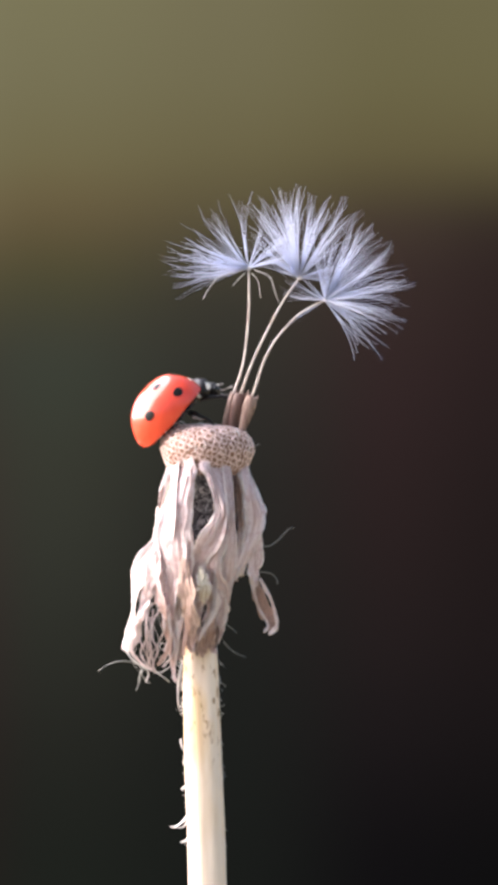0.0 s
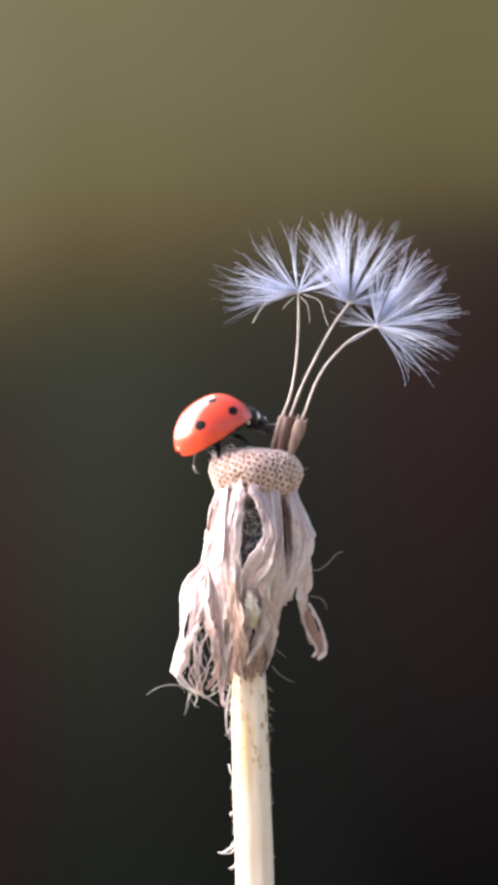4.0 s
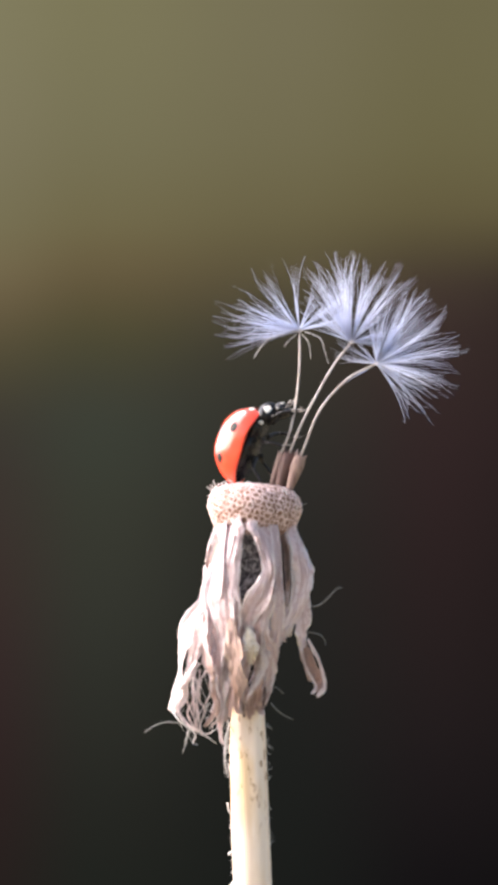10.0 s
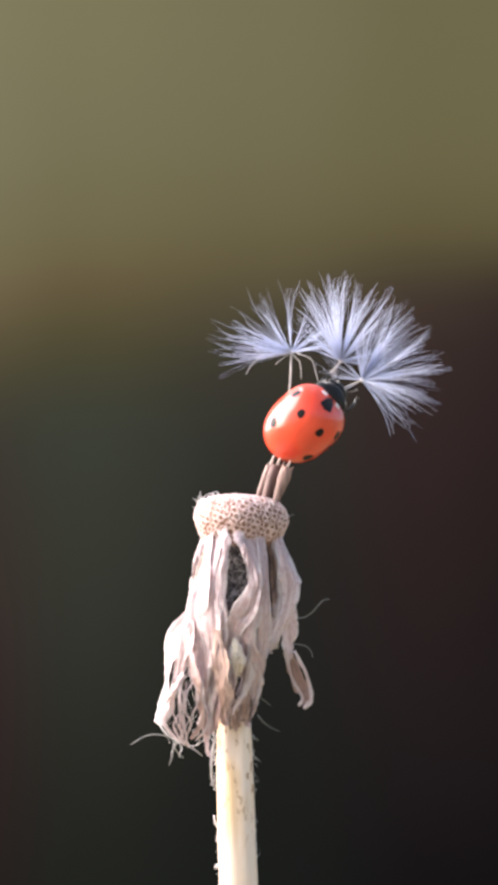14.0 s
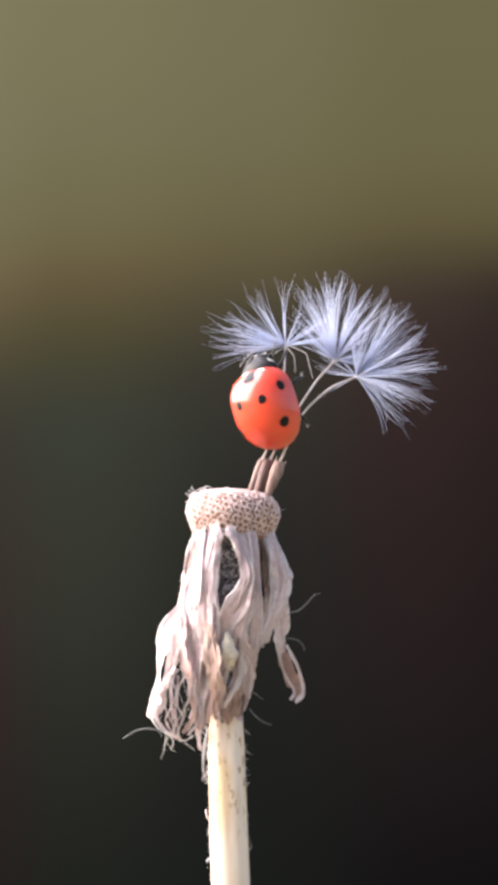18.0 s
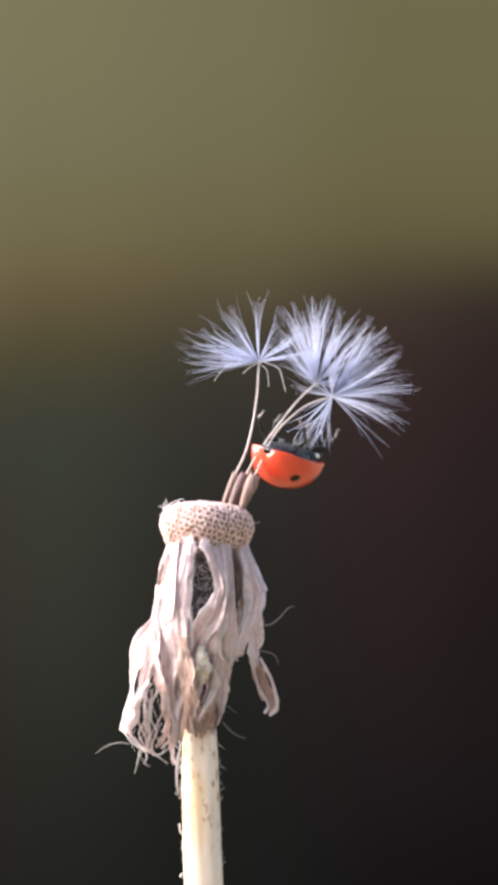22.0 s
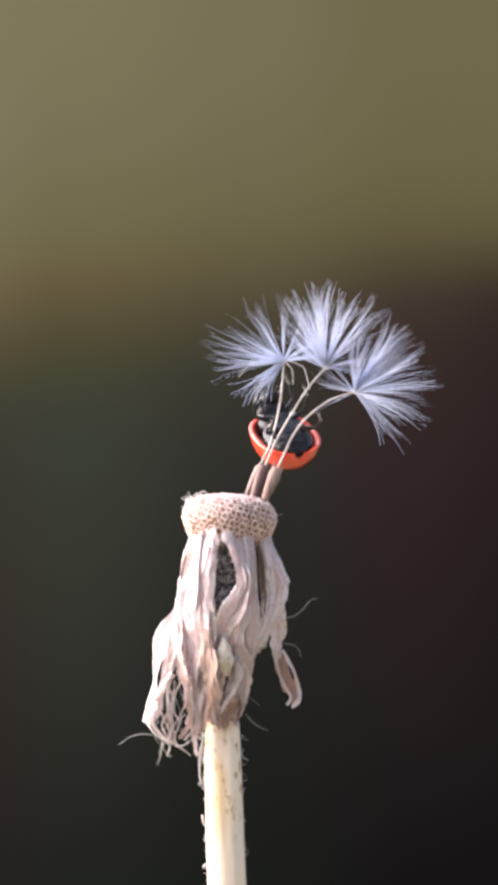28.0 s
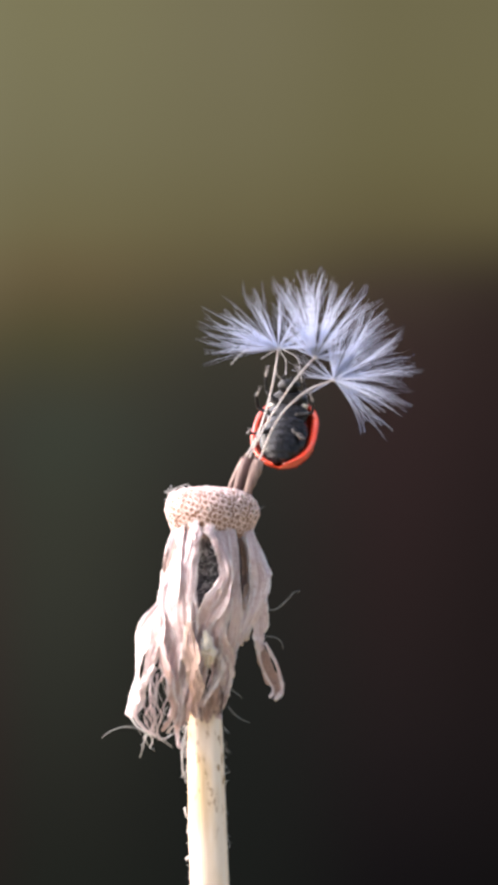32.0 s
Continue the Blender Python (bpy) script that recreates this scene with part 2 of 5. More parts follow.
def make_backdrop_material():
    """Far, fully blurred meadow over dark hedge, its light and dark painted as glow: soft colour areas only."""
    m = bpy.data.materials.new("glowing_blurred_distance")
    m.use_nodes = True
    t = m.node_tree
    t.nodes.clear()
    out = t.nodes.new("ShaderNodeOutputMaterial")
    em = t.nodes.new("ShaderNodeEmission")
    tc = t.nodes.new("ShaderNodeTexCoord")
    sep = t.nodes.new("ShaderNodeSeparateXYZ")
    t.links.new(tc.outputs["Object"], sep.inputs[0])

    def maths(op, a, b):
        n = t.nodes.new("ShaderNodeMath")
        n.operation = op
        for i, value in enumerate((a, b)):
            if isinstance(value, (int, float)):
                n.inputs[i].default_value = value
            else:
                t.links.new(value, n.inputs[i])
        return n.outputs[0]

    def ramp(fac, stops):
        n = t.nodes.new("ShaderNodeValToRGB")
        n.color_ramp.interpolation = "B_SPLINE"
        e = n.color_ramp.elements
        while len(e) < len(stops):
            e.new(0.5)
        for item, (p, c) in zip(e, stops):
            item.position, item.color = p, (*c, 1)
        t.links.new(fac, n.inputs[0])
        return n.outputs[0]

    def blend(fac, a, b):
        n = t.nodes.new("ShaderNodeMix")
        n.data_type = "RGBA"
        t.links.new(fac, n.inputs["Factor"])
        t.links.new(a, n.inputs[6])
        t.links.new(b, n.inputs[7])
        return n.outputs[2]

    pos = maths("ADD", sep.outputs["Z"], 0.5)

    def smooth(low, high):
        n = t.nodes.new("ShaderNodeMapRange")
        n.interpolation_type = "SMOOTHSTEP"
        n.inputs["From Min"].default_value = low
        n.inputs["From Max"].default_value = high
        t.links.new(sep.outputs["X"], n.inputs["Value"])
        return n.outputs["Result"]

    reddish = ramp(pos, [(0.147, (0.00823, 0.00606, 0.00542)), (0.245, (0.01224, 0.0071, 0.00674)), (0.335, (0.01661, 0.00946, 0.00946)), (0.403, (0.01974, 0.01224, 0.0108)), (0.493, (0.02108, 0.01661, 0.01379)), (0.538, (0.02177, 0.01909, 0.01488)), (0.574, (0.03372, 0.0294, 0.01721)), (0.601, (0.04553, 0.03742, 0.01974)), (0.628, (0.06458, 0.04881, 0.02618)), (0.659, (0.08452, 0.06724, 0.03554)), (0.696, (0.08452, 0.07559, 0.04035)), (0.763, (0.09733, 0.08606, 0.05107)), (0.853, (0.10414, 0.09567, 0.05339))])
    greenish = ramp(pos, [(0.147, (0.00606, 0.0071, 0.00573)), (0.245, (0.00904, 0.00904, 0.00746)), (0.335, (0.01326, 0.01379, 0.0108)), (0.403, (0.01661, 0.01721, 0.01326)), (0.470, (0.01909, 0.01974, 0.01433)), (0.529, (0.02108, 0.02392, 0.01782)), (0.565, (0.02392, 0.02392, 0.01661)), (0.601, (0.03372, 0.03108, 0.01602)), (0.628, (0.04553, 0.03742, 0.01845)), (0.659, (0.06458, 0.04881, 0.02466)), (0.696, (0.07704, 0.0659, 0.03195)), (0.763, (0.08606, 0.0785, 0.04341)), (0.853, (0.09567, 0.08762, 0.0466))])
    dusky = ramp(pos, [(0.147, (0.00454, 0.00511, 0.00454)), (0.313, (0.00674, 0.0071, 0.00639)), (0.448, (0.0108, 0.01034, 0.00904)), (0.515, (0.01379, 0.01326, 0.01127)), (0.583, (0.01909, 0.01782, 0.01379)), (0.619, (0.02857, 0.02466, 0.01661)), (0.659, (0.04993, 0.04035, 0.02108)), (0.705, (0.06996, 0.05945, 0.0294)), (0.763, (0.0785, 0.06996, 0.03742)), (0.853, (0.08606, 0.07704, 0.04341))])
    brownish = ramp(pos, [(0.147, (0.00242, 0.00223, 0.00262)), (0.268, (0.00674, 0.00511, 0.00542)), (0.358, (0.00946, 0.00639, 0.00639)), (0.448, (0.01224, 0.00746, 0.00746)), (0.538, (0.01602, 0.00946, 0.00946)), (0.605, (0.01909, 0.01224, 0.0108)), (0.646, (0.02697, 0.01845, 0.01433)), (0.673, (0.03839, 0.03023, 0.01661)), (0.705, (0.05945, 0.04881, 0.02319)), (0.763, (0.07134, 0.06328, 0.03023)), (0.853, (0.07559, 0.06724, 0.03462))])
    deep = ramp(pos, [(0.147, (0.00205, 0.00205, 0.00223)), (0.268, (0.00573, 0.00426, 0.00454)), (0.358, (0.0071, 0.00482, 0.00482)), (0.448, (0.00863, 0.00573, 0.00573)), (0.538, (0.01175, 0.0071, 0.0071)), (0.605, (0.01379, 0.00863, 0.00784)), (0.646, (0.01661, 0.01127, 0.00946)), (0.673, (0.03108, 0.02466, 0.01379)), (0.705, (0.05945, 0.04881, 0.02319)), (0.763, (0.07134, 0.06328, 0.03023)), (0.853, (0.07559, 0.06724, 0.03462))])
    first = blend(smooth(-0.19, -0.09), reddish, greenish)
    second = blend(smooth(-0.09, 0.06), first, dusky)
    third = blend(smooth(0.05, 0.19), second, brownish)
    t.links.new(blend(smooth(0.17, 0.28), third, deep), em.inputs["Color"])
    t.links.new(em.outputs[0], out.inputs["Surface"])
    return m


MAT_GLOWING_DISTANCE = make_backdrop_material()


# ---- mesh helpers ----
def mesh_object(name, verts, faces, mat, smooth=True, uvs=None):
    me = bpy.data.meshes.new(name)
    me.from_pydata([tuple(v) for v in verts], [], faces)
    if uvs is not None:
        layer = me.uv_layers.new(name="UVMap")
        idx = [i for f in faces for i in f]
        layer.data.foreach_set("uv", [c for i in idx for c in uvs[i]])
    if smooth:
        me.polygons.foreach_set("use_smooth", [True] * len(me.polygons))
    me.materials.append(mat)
    me.update()
    return new(name, me)


def child(ob, parent, label="", kind=""):
    ob.parent = parent
    return tagged(ob, label=label, kind=kind)


def catmull(points, n):
    """A smooth line of n points through the given ones."""
    p = [np.array(q, float) for q in points]
    p = [2 * p[0] - p[1]] + p + [2 * p[-1] - p[-2]]
    out = []
    segs = len(p) - 3
    for i in range(n):
        s = i / (n - 1) * segs
        k = min(int(s), segs - 1)
        w = s - k
        a, b, c, d = p[k:k + 4]
        out.append(0.5 * (2 * b + (c - a) * w + (2 * a - 5 * b + 4 * c - d) * w * w + (3 * b - a - 3 * c + d) * w ** 3))
    return out


def tube(verts, faces, line, radii, sides=6, closed_ends=True):
    """Adds a tube along a line to lists of verts and faces."""
    base = len(verts)
    n = len(line)
    line = [np.array(p, float) for p in line]
    up = np.array([0.31, 0.9, 0.27])
    for i, p in enumerate(line):
        d = line[min(i + 1, n - 1)] - line[max(i - 1, 0)]
        d = d / (np.linalg.norm(d) + 1e-12)
        a = np.cross(d, up)
        if np.linalg.norm(a) < 1e-3:
            a = np.cross(d, np.array([1.0, 0, 0]))
        a /= np.linalg.norm(a)
        b = np.cross(d, a)
        for k in range(sides):
            w = 2 * math.pi * k / sides
            verts.append(p + radii[i] * (math.cos(w) * a + math.sin(w) * b))
    for i in range(n - 1):
        for k in range(sides):
            k2 = (k + 1) % sides
            faces.append((base + i * sides + k, base + i * sides + k2, base + (i + 1) * sides + k2, base + (i + 1) * sides + k))
    if closed_ends:
        faces.append(tuple(base + k for k in reversed(range(sides))))
        faces.append(tuple(base + (n - 1) * sides + k for k in range(sides)))


def plan_line(points):
    """World points from plan points (u, v, h)."""
    return [np.array(at(*p)) for p in points]


# ---- the setting ----
ground = mesh_object("ground", [(-300, -300, 0), (300, -300, 0), (300, 300, 0), (-300, 300, 0)], [(0, 1, 2, 3)], MAT_GROUND, False)
ground.location = (0, 0, -0.45)
tagged(ground, "short dry olive grass and bare soil", "ground", kind="structure")


def make_backdrop():
    verts, faces = [], []
    nu, nv = 24, 10
    for j in range(nv + 1):
        for i in range(nu + 1):
            x = (i / nu - 0.5) * 1.1
            verts.append((x, -0.18 * x * x, -0.46 + 1.06 * j / nv))
    for j in range(nv):
        for i in range(nu):
            k = j * (nu + 1) + i
            faces.append((k, k + 1, k + nu + 2, k + nu + 1))
    # self-lit sheet added close behind the plant; it also hides the ground
    ob = mesh_object("backdrop", verts, faces, MAT_GLOWING_DISTANCE)
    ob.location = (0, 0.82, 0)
    return tagged(ob, "glowing backdrop painted as far olive meadow above dark hedge, completely out of focus", "backdrop", kind="structure")


backdrop = make_backdrop()

# ---- the dandelion: stem, bare seed base and dry bracts ----
dandelion = tagged(new("dandelion"), "withered dandelion stalk with bare pitted head and dry hanging bracts", "plant")
dandelion.location = (0.0030, 0.0, -0.45)
HOME = Matrix.Translation(-Vector(dandelion.location))


def planted(ob, label="", kind="", parent=None):
    """A part of the dandelion built in world places."""
    if parent is None:
        ob.data.transform(HOME)
    return child(ob, parent or dandelion, label, kind)


def make_stem():
    pts = [(507, 1185, 0), (508, 1260, 0), (511, 1380, 0), (518, 1568, 0), (530, 2200, 4), (538, 4500, 0), (516, 12030, 0)]
    rad = [28, 31.5, 33, 33.5, 36, 44, 52]
    line, radii = [], []
    for i in range(len(pts) - 1):
        m = 26 if i < 3 else 12
        for k in range(m):
            w = k / m
            line.append(np.array(pts[i]) * (1 - w) + np.array(pts[i + 1]) * w)
            radii.append(rad[i] * (1 - w) + rad[i + 1] * w)
    line.append(np.array(pts[-1], float)), radii.append(rad[-1])
    verts, faces = [], []
    sides = 40
    for p, r in zip(line, radii):
        for k in range(sides):
            a = 2 * math.pi * k / sides
            rr = r * (1 + 0.025 * math.sin(7 * a + 0.4) + 0.02 * noise.noise((3 * math.cos(a), 3 * math.sin(a), p[1] * 0.012)))
            verts.append(at(p[0] + rr * math.cos(a), p[1], p[2] + rr * math.sin(a)))
    for i in range(len(line) - 1):
        for k in range(sides):
            k2 = (k + 1) % sides
            faces.append((i * sides + k, i * sides + k2, (i + 1) * sides + k2, (i + 1) * sides + k))
    faces.append(tuple(range(sides)))
    return planted(mesh_object("stem", verts, faces, MAT_STEM), "cream dry stem with brown stains")


stem = make_stem()


BASE_R = (0, 29, 52, 68, 77, 81, 81, 77, 72, 68, 63)
BASE_V = (-5, -4, 0, 8, 19, 31, 42, 54, 66, 75, 82)


def dome(r, a):
    """Outline of the seed base at share r (0 at the top, 1 under the rim) and turn a: plan place."""
    rad = float(np.interp(r * 10, range(11), BASE_R))
    drop = float(np.interp(r * 10, range(11), BASE_V))
    rad *= 1 + 0.03 * math.sin(3 * a + 1) + 0.02 * math.sin(5 * a)
    return np.array((518 + rad * math.cos(a), 816 + drop + 0.03 * rad * math.cos(a), rad * math.sin(a)))


def make_receptacle():
    verts, faces = [], []
    rings, sides = 22, 48
    for i in range(rings):
        r = 0.01 + 0.99 * i / (rings - 1)
        for k in range(sides):
            a = 2 * math.pi * k / sides
            verts.append(at(*dome(r, a)))
    for i in range(rings - 1):
        for k in range(sides):
            k2 = (k + 1) % sides
            faces.append((i * sides + k, (i + 1) * sides + k, (i + 1) * sides + k2, i * sides + k2))
    faces.append(tuple(range(sides)))
    return planted(mesh_object("receptacle", verts, faces, MAT_RECEPT), "pale pinkish pitted seed base")


receptacle = make_receptacle()


def make_pit_rims():
    """Small raised rings round the pits, in a sunflower spiral."""
    rng = random.Random(4)
    meshes = []
    for variant in range(4):
        verts, faces = [], []
        n, m = 7, 5
        wob = [rng.uniform(0.86, 1.14) for _ in range(n)]
        for i in range(n):
            a = 2 * math.pi * i / n
            for k in range(m):
                b = 2 * math.pi * k / m
                rr = 6.2 * wob[i] + 1.65 * math.cos(b)
                verts.append((rr * math.cos(a) * U, rr * math.sin(a) * U, (1.0 + 2.2 * math.sin(b)) * U))
        for i in range(n):
            for k in range(m):
                faces.append((i * m + k, ((i + 1) % n) * m + k, ((i + 1) % n) * m + (k + 1) % m, i * m + (k + 1) % m))
        me = bpy.data.meshes.new("pit_rim")
        me.from_pydata(verts, [], faces)
        me.polygons.foreach_set("use_smooth", [True] * len(me.polygons))
        me.materials.append(MAT_RIM)
        meshes.append(me)
    steps = np.linspace(0.0, 0.93, 200)
    rim_r = np.interp(steps * 10, range(11), BASE_R)
    rim_v = np.interp(steps * 10, range(11), BASE_V)
    area = np.cumsum(np.hypot(np.gradient(rim_r), np.gradient(rim_v)) * rim_r)
    total = 296
    for i in range(total):
        share = (i + 0.5) / total
        r = float(np.interp(share * area[-1], area, steps))
        a = i * 2.399963 + rng.uniform(-0.05, 0.05)
        p = dome(r, a)
        e = 0.02
        du = dome(r + e, a) - p
        dv = dome(r, a + e) - p
        du, dv = Vector((du[0], -du[2], -du[1])), Vector((dv[0], -dv[2], -dv[1]))
        nrm = du.cross(dv).normalized()
        q = nrm.to_track_quat("Z", "Y")
        ob = new("pit_rim", meshes[i % 4])
        s = rng.uniform(0.8, 1.12)
        ob.parent = receptacle
        ob.matrix_basis = HOME @ Matrix.LocRotScale(at(*p), q @ Euler((0, 0, rng.uniform(0, 6))).to_quaternion(), Vector((s, s * rng.uniform(0.8, 1.1), rng.uniform(0.7, 1.3))))


make_pit_rims()


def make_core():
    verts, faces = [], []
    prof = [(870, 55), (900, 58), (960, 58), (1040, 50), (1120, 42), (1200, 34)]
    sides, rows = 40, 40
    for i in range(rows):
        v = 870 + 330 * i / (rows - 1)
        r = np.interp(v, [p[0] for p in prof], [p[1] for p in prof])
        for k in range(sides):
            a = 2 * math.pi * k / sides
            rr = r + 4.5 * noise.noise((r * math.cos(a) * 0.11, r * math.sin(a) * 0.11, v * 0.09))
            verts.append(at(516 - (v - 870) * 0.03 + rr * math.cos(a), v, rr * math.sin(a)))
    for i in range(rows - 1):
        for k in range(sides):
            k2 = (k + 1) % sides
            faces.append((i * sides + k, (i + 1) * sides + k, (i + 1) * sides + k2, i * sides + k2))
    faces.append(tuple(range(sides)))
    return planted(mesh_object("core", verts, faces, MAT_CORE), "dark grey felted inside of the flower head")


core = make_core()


def make_bract(points, widths, mat, seed, cup=0.35, twist=0.0, out=None, label=""):
    """A dry, thin, wrinkled leaf along a plan line; it faces away from the stem's axis."""
    rng = random.Random(seed)
    n, m = 48, 17
    line = catmull(points, n)
    ws = np.interp(np.linspace(0, 1, n), np.linspace(0, 1, len(widths)), widths) * 0.98
    ph = [rng.uniform(0, 6.28) for _ in range(6)]
    fold = rng.uniform(-0.5, 0.5)
    top, bottom, uvs = [], [], []
    for i, p in enumerate(line):
        d = line[min(i + 1, n - 1)] - line[max(i - 1, 0)]
        d /= np.linalg.norm(d)
        axis = np.array((512.0, p[1], 0.0))
        o = p - axis if out is None else np.array(out, float)
        o = o - d * (o @ d)
        o /= np.linalg.norm(o) + 1e-9
        side = np.cross(d, o)
        tw = twist * (i / (n - 1)) + 0.22 * math.sin(i * 0.22 + ph[0])
        side, o = side * math.cos(tw) + o * math.sin(tw), o * math.cos(tw) - side * math.sin(tw)
        w = ws[i] * (1 + 0.14 * math.sin(i * 0.37 + ph[1]))
        for k in range(m):
            x = k / (m - 1) * 2 - 1
            edge = 1 + 0.22 * noise.noise((i * 0.30, seed * 3.1, math.copysign(2.0, x))) * abs(x) ** 2 + 0.08 * noise.noise((i * 0.9, seed * 1.3, x))
            crease = -abs(x - fold) * 0.16 * w * math.sin(i * 0.13 + ph[3])
            curl = 0.20 * w * max(0.0, abs(x) - 0.6) * math.sin(i * 0.25 + ph[4] + (2 if x > 0 else 0))
            hem = 0.10 * w * max(0.0, abs(x) - 0.72) / 0.28 * (0.6 + 0.6 * noise.noise((i * 0.12, seed * 4.1, math.copysign(1.0, x))))
            dip = hem + 1.1 * noise.noise((i * 1.1, x * 7.0, seed * 3.7)) - cup * w * 0.32 * x * x + crease + curl + 2.6 * noise.noise((i * 0.20, x * 1.6, seed * 1.7)) + 2.5 * noise.noise((i * 0.55, x * 3.2, seed * 2.9)) + 0.45 * math.sin(x * 8 + ph[5] + 0.09 * i)
            q = p + side * (w * 0.5 * x * edge) + o * dip
            top.append(q + o * 0.5)
            bottom.append(q - o * 0.5)
            uvs.append((x * 0.5 + 0.5, i / (n - 1) * 2.0 + seed * 4.37))
    verts = [at(*q) for q in top + bottom]
    faces = []
    half = n * m
    for i in range(n - 1):
        for k in range(m - 1):
            a = i * m + k
            faces.append((a, a + 1, a + m + 1, a + m))
            faces.append((half + a, half + a + m, half + a + m + 1, half + a + 1))
        for a, b in ((i * m, (i + 1) * m), ((i + 1) * m + m - 1, i * m + m - 1)):
            faces.append((a, b, half + b, half + a))
    for k in range(m - 1):
        a = (n - 1) * m + k
        faces.append((a, a + 1, half + a + 1, half + a))
        faces.append((k + 1, k, half + k, half + k + 1))
    ob = mesh_object("bract", verts, faces, mat, True, uvs + uvs)
    return planted(ob, label)


# back and sides first: a ring of bracts that closes the head
_rng = random.Random(11)
for i in range(17):
    a = radians(36 + 108 * i / 16 + _rng.uniform(-4, 4))
    c, s = math.cos(a), math.sin(a)
    bulge = _rng.uniform(0.86, 1.06)
    low = _rng.uniform(1120, 1215)
    pts = [(517 + 66 * c, 868, -66 * s), (517 + 68 * c * bulge, 930, -80 * s * bulge), (515 + 73 * c * bulge, 985, -82 * s * bulge),
           (505 + 72 * c, 1050, -72 * s), (500 + 58 * c, 1120, -56 * s), (498 + 52 * c, low, -46 * s)]
    make_bract(pts, [26, 38, 36, 32, 26, 12], MAT_BRACT_BROWN if i in (4, 7, 10) else MAT_BRACT, 40 + i, 0.25)

# the ones that face the open side
make_bract([(468, 872, 30), (460, 908, 36), (454, 960, 38), (443, 1010, 40), (414, 1050, 38), (398, 1084, 36), (392, 1112, 34), (388, 1147, 30), (379, 1187, 26), (372, 1207, 22)], [20, 34, 40, 44, 38, 30, 26, 24, 22, 17], MAT_SHRED, 1, out=(-0.95, 0, 0.75))
make_bract([(468, 870, 46), (457, 930, 62), (452, 1000, 66), (430, 1050, 62), (417, 1085, 58), (410, 1112, 52), (402, 1136, 46)], [22, 34, 38, 32, 22, 14, 5], MAT_BRACT, 2, out=(-0.4, 0, 1))
make_bract([(468, 870, 50), (456, 950, 70), (446, 1010, 72), (452, 1062, 68), (448, 1120, 62), (458, 1170, 54), (460, 1222, 46)], [20, 34, 36, 34, 30, 22, 8], MAT_BRACT, 3)
make_bract([(478, 868, 58), (466, 940, 80), (462, 1010, 82), (470, 1080, 72), (482, 1140, 58), (488, 1205, 44)], [22, 34, 38, 36, 32, 16], MAT_BRACT, 4)
make_bract([(492, 868, 64), (482, 930, 86), (478, 1000, 88), (477, 1060, 78), (478, 1130, 62), (474, 1212, 44)], [16, 20, 26, 34, 30, 14], MAT_BRACT, 5)
make_bract([(510, 868, 66), (534, 925, 88), (540, 960, 92), (523, 1000, 88), (502, 1042, 80), (494, 1100, 66), (490, 1196, 46)], [12, 20, 26, 38, 40, 34, 14], MAT_BRACT, 6)
make_bract([(484, 866, 66), (491, 886, 82), (489, 912, 88), (485, 940, 88)], [18, 17, 9, 3], MAT_BRACT, 31)
make_bract([(514, 866, 68), (513, 882, 84), (521, 904, 90), (530, 930, 91)], [24, 19, 9, 3], MAT_BRACT, 32)
make_bract([(524, 868, 66), (546, 930, 84), (548, 985, 86), (528, 1035, 80), (530, 1076, 70), (544, 1110, 56), (543, 1165, 44)], [18, 34, 38, 34, 30, 30, 12], MAT_BRACT, 7)
make_bract([(548, 868, 56), (556, 940, 78), (560, 1005, 76), (556, 1060, 66), (550, 1100, 54), (544, 1150, 44), (528, 1198, 40)], [16, 18, 24, 28, 28, 26, 10], MAT_BRACT, 8)
make_bract([(577, 872, 30), (593, 925, 44), (604, 962, 46), (597, 1002, 46), (580, 1042, 48), (562, 1078, 48), (552, 1096, 46)], [16, 32, 42, 40, 34, 22, 8], MAT_BRACT, 9, out=(0.5, 0, 1))
make_bract([(582, 878, 8), (598, 930, 12), (602, 985, 20), (600, 1040, 24), (602, 1080, 20), (604, 1100, 16)], [16, 34, 36, 34, 26, 10], MAT_BRACT, 10, out=(0.35, 0, 1))
make_bract([(604, 1085, 14), (611, 1113, 12), (621, 1140, 10), (633, 1162, 10), (631, 1178, 14)], [12, 24, 26, 20, 8], MAT_BRACT_BROWN, 12, 0.3, out=(0, 0, 1), label="brown inner face of a curled bract")
make_bract([(598, 1080, 20), (602, 1108, 20), (612, 1140, 18), (626, 1164, 18), (620, 1179, 22)], [10, 5, 4, 5, 5], MAT_SHRED, 13, 0.3, out=(-0.3, 0, 1))
make_bract([(612, 1084, 16), (630, 1116, 16), (640, 1148, 16), (641, 1170, 18), (628, 1183, 22)], [6, 6, 5, 9, 7], MAT_SHRED, 24, 0.3, out=(0.3, 0, 1))
make_bract([(504, 1052, 82), (507, 1070, 87), (511, 1088, 84), (512, 1102, 76), (510, 1120, 62)], [8, 22, 28, 22, 8], MAT_BRACT_GREEN, 14, 0.3, label="crumpled cream bract")
make_bract([(528, 1100, 58), (530, 1140, 54), (522, 1176, 48), (514, 1204, 42)], [22, 30, 28, 12], MAT_BRACT_TAN, 15)
make_bract([(476, 1036, 88), (482, 1096, 84), (488, 1150, 70), (494, 1206, 52)], [16, 30, 28, 14], MAT_BRACT_TAN, 16, label="tan stained bract")
make_bract([(430, 1010, 56), (426, 1060, 66), (438, 1110, 64), (456, 1160, 54), (468, 1220, 42)], [16, 32, 26, 24, 10], MAT_BRACT, 17)
make_bract([(440, 1116, 62), (443, 1157, 60), (450, 1182, 54), (447, 1207, 48), (431, 1229, 42)], [10, 14, 16, 14, 4], MAT_BRACT_TAN, 18, 0.7)
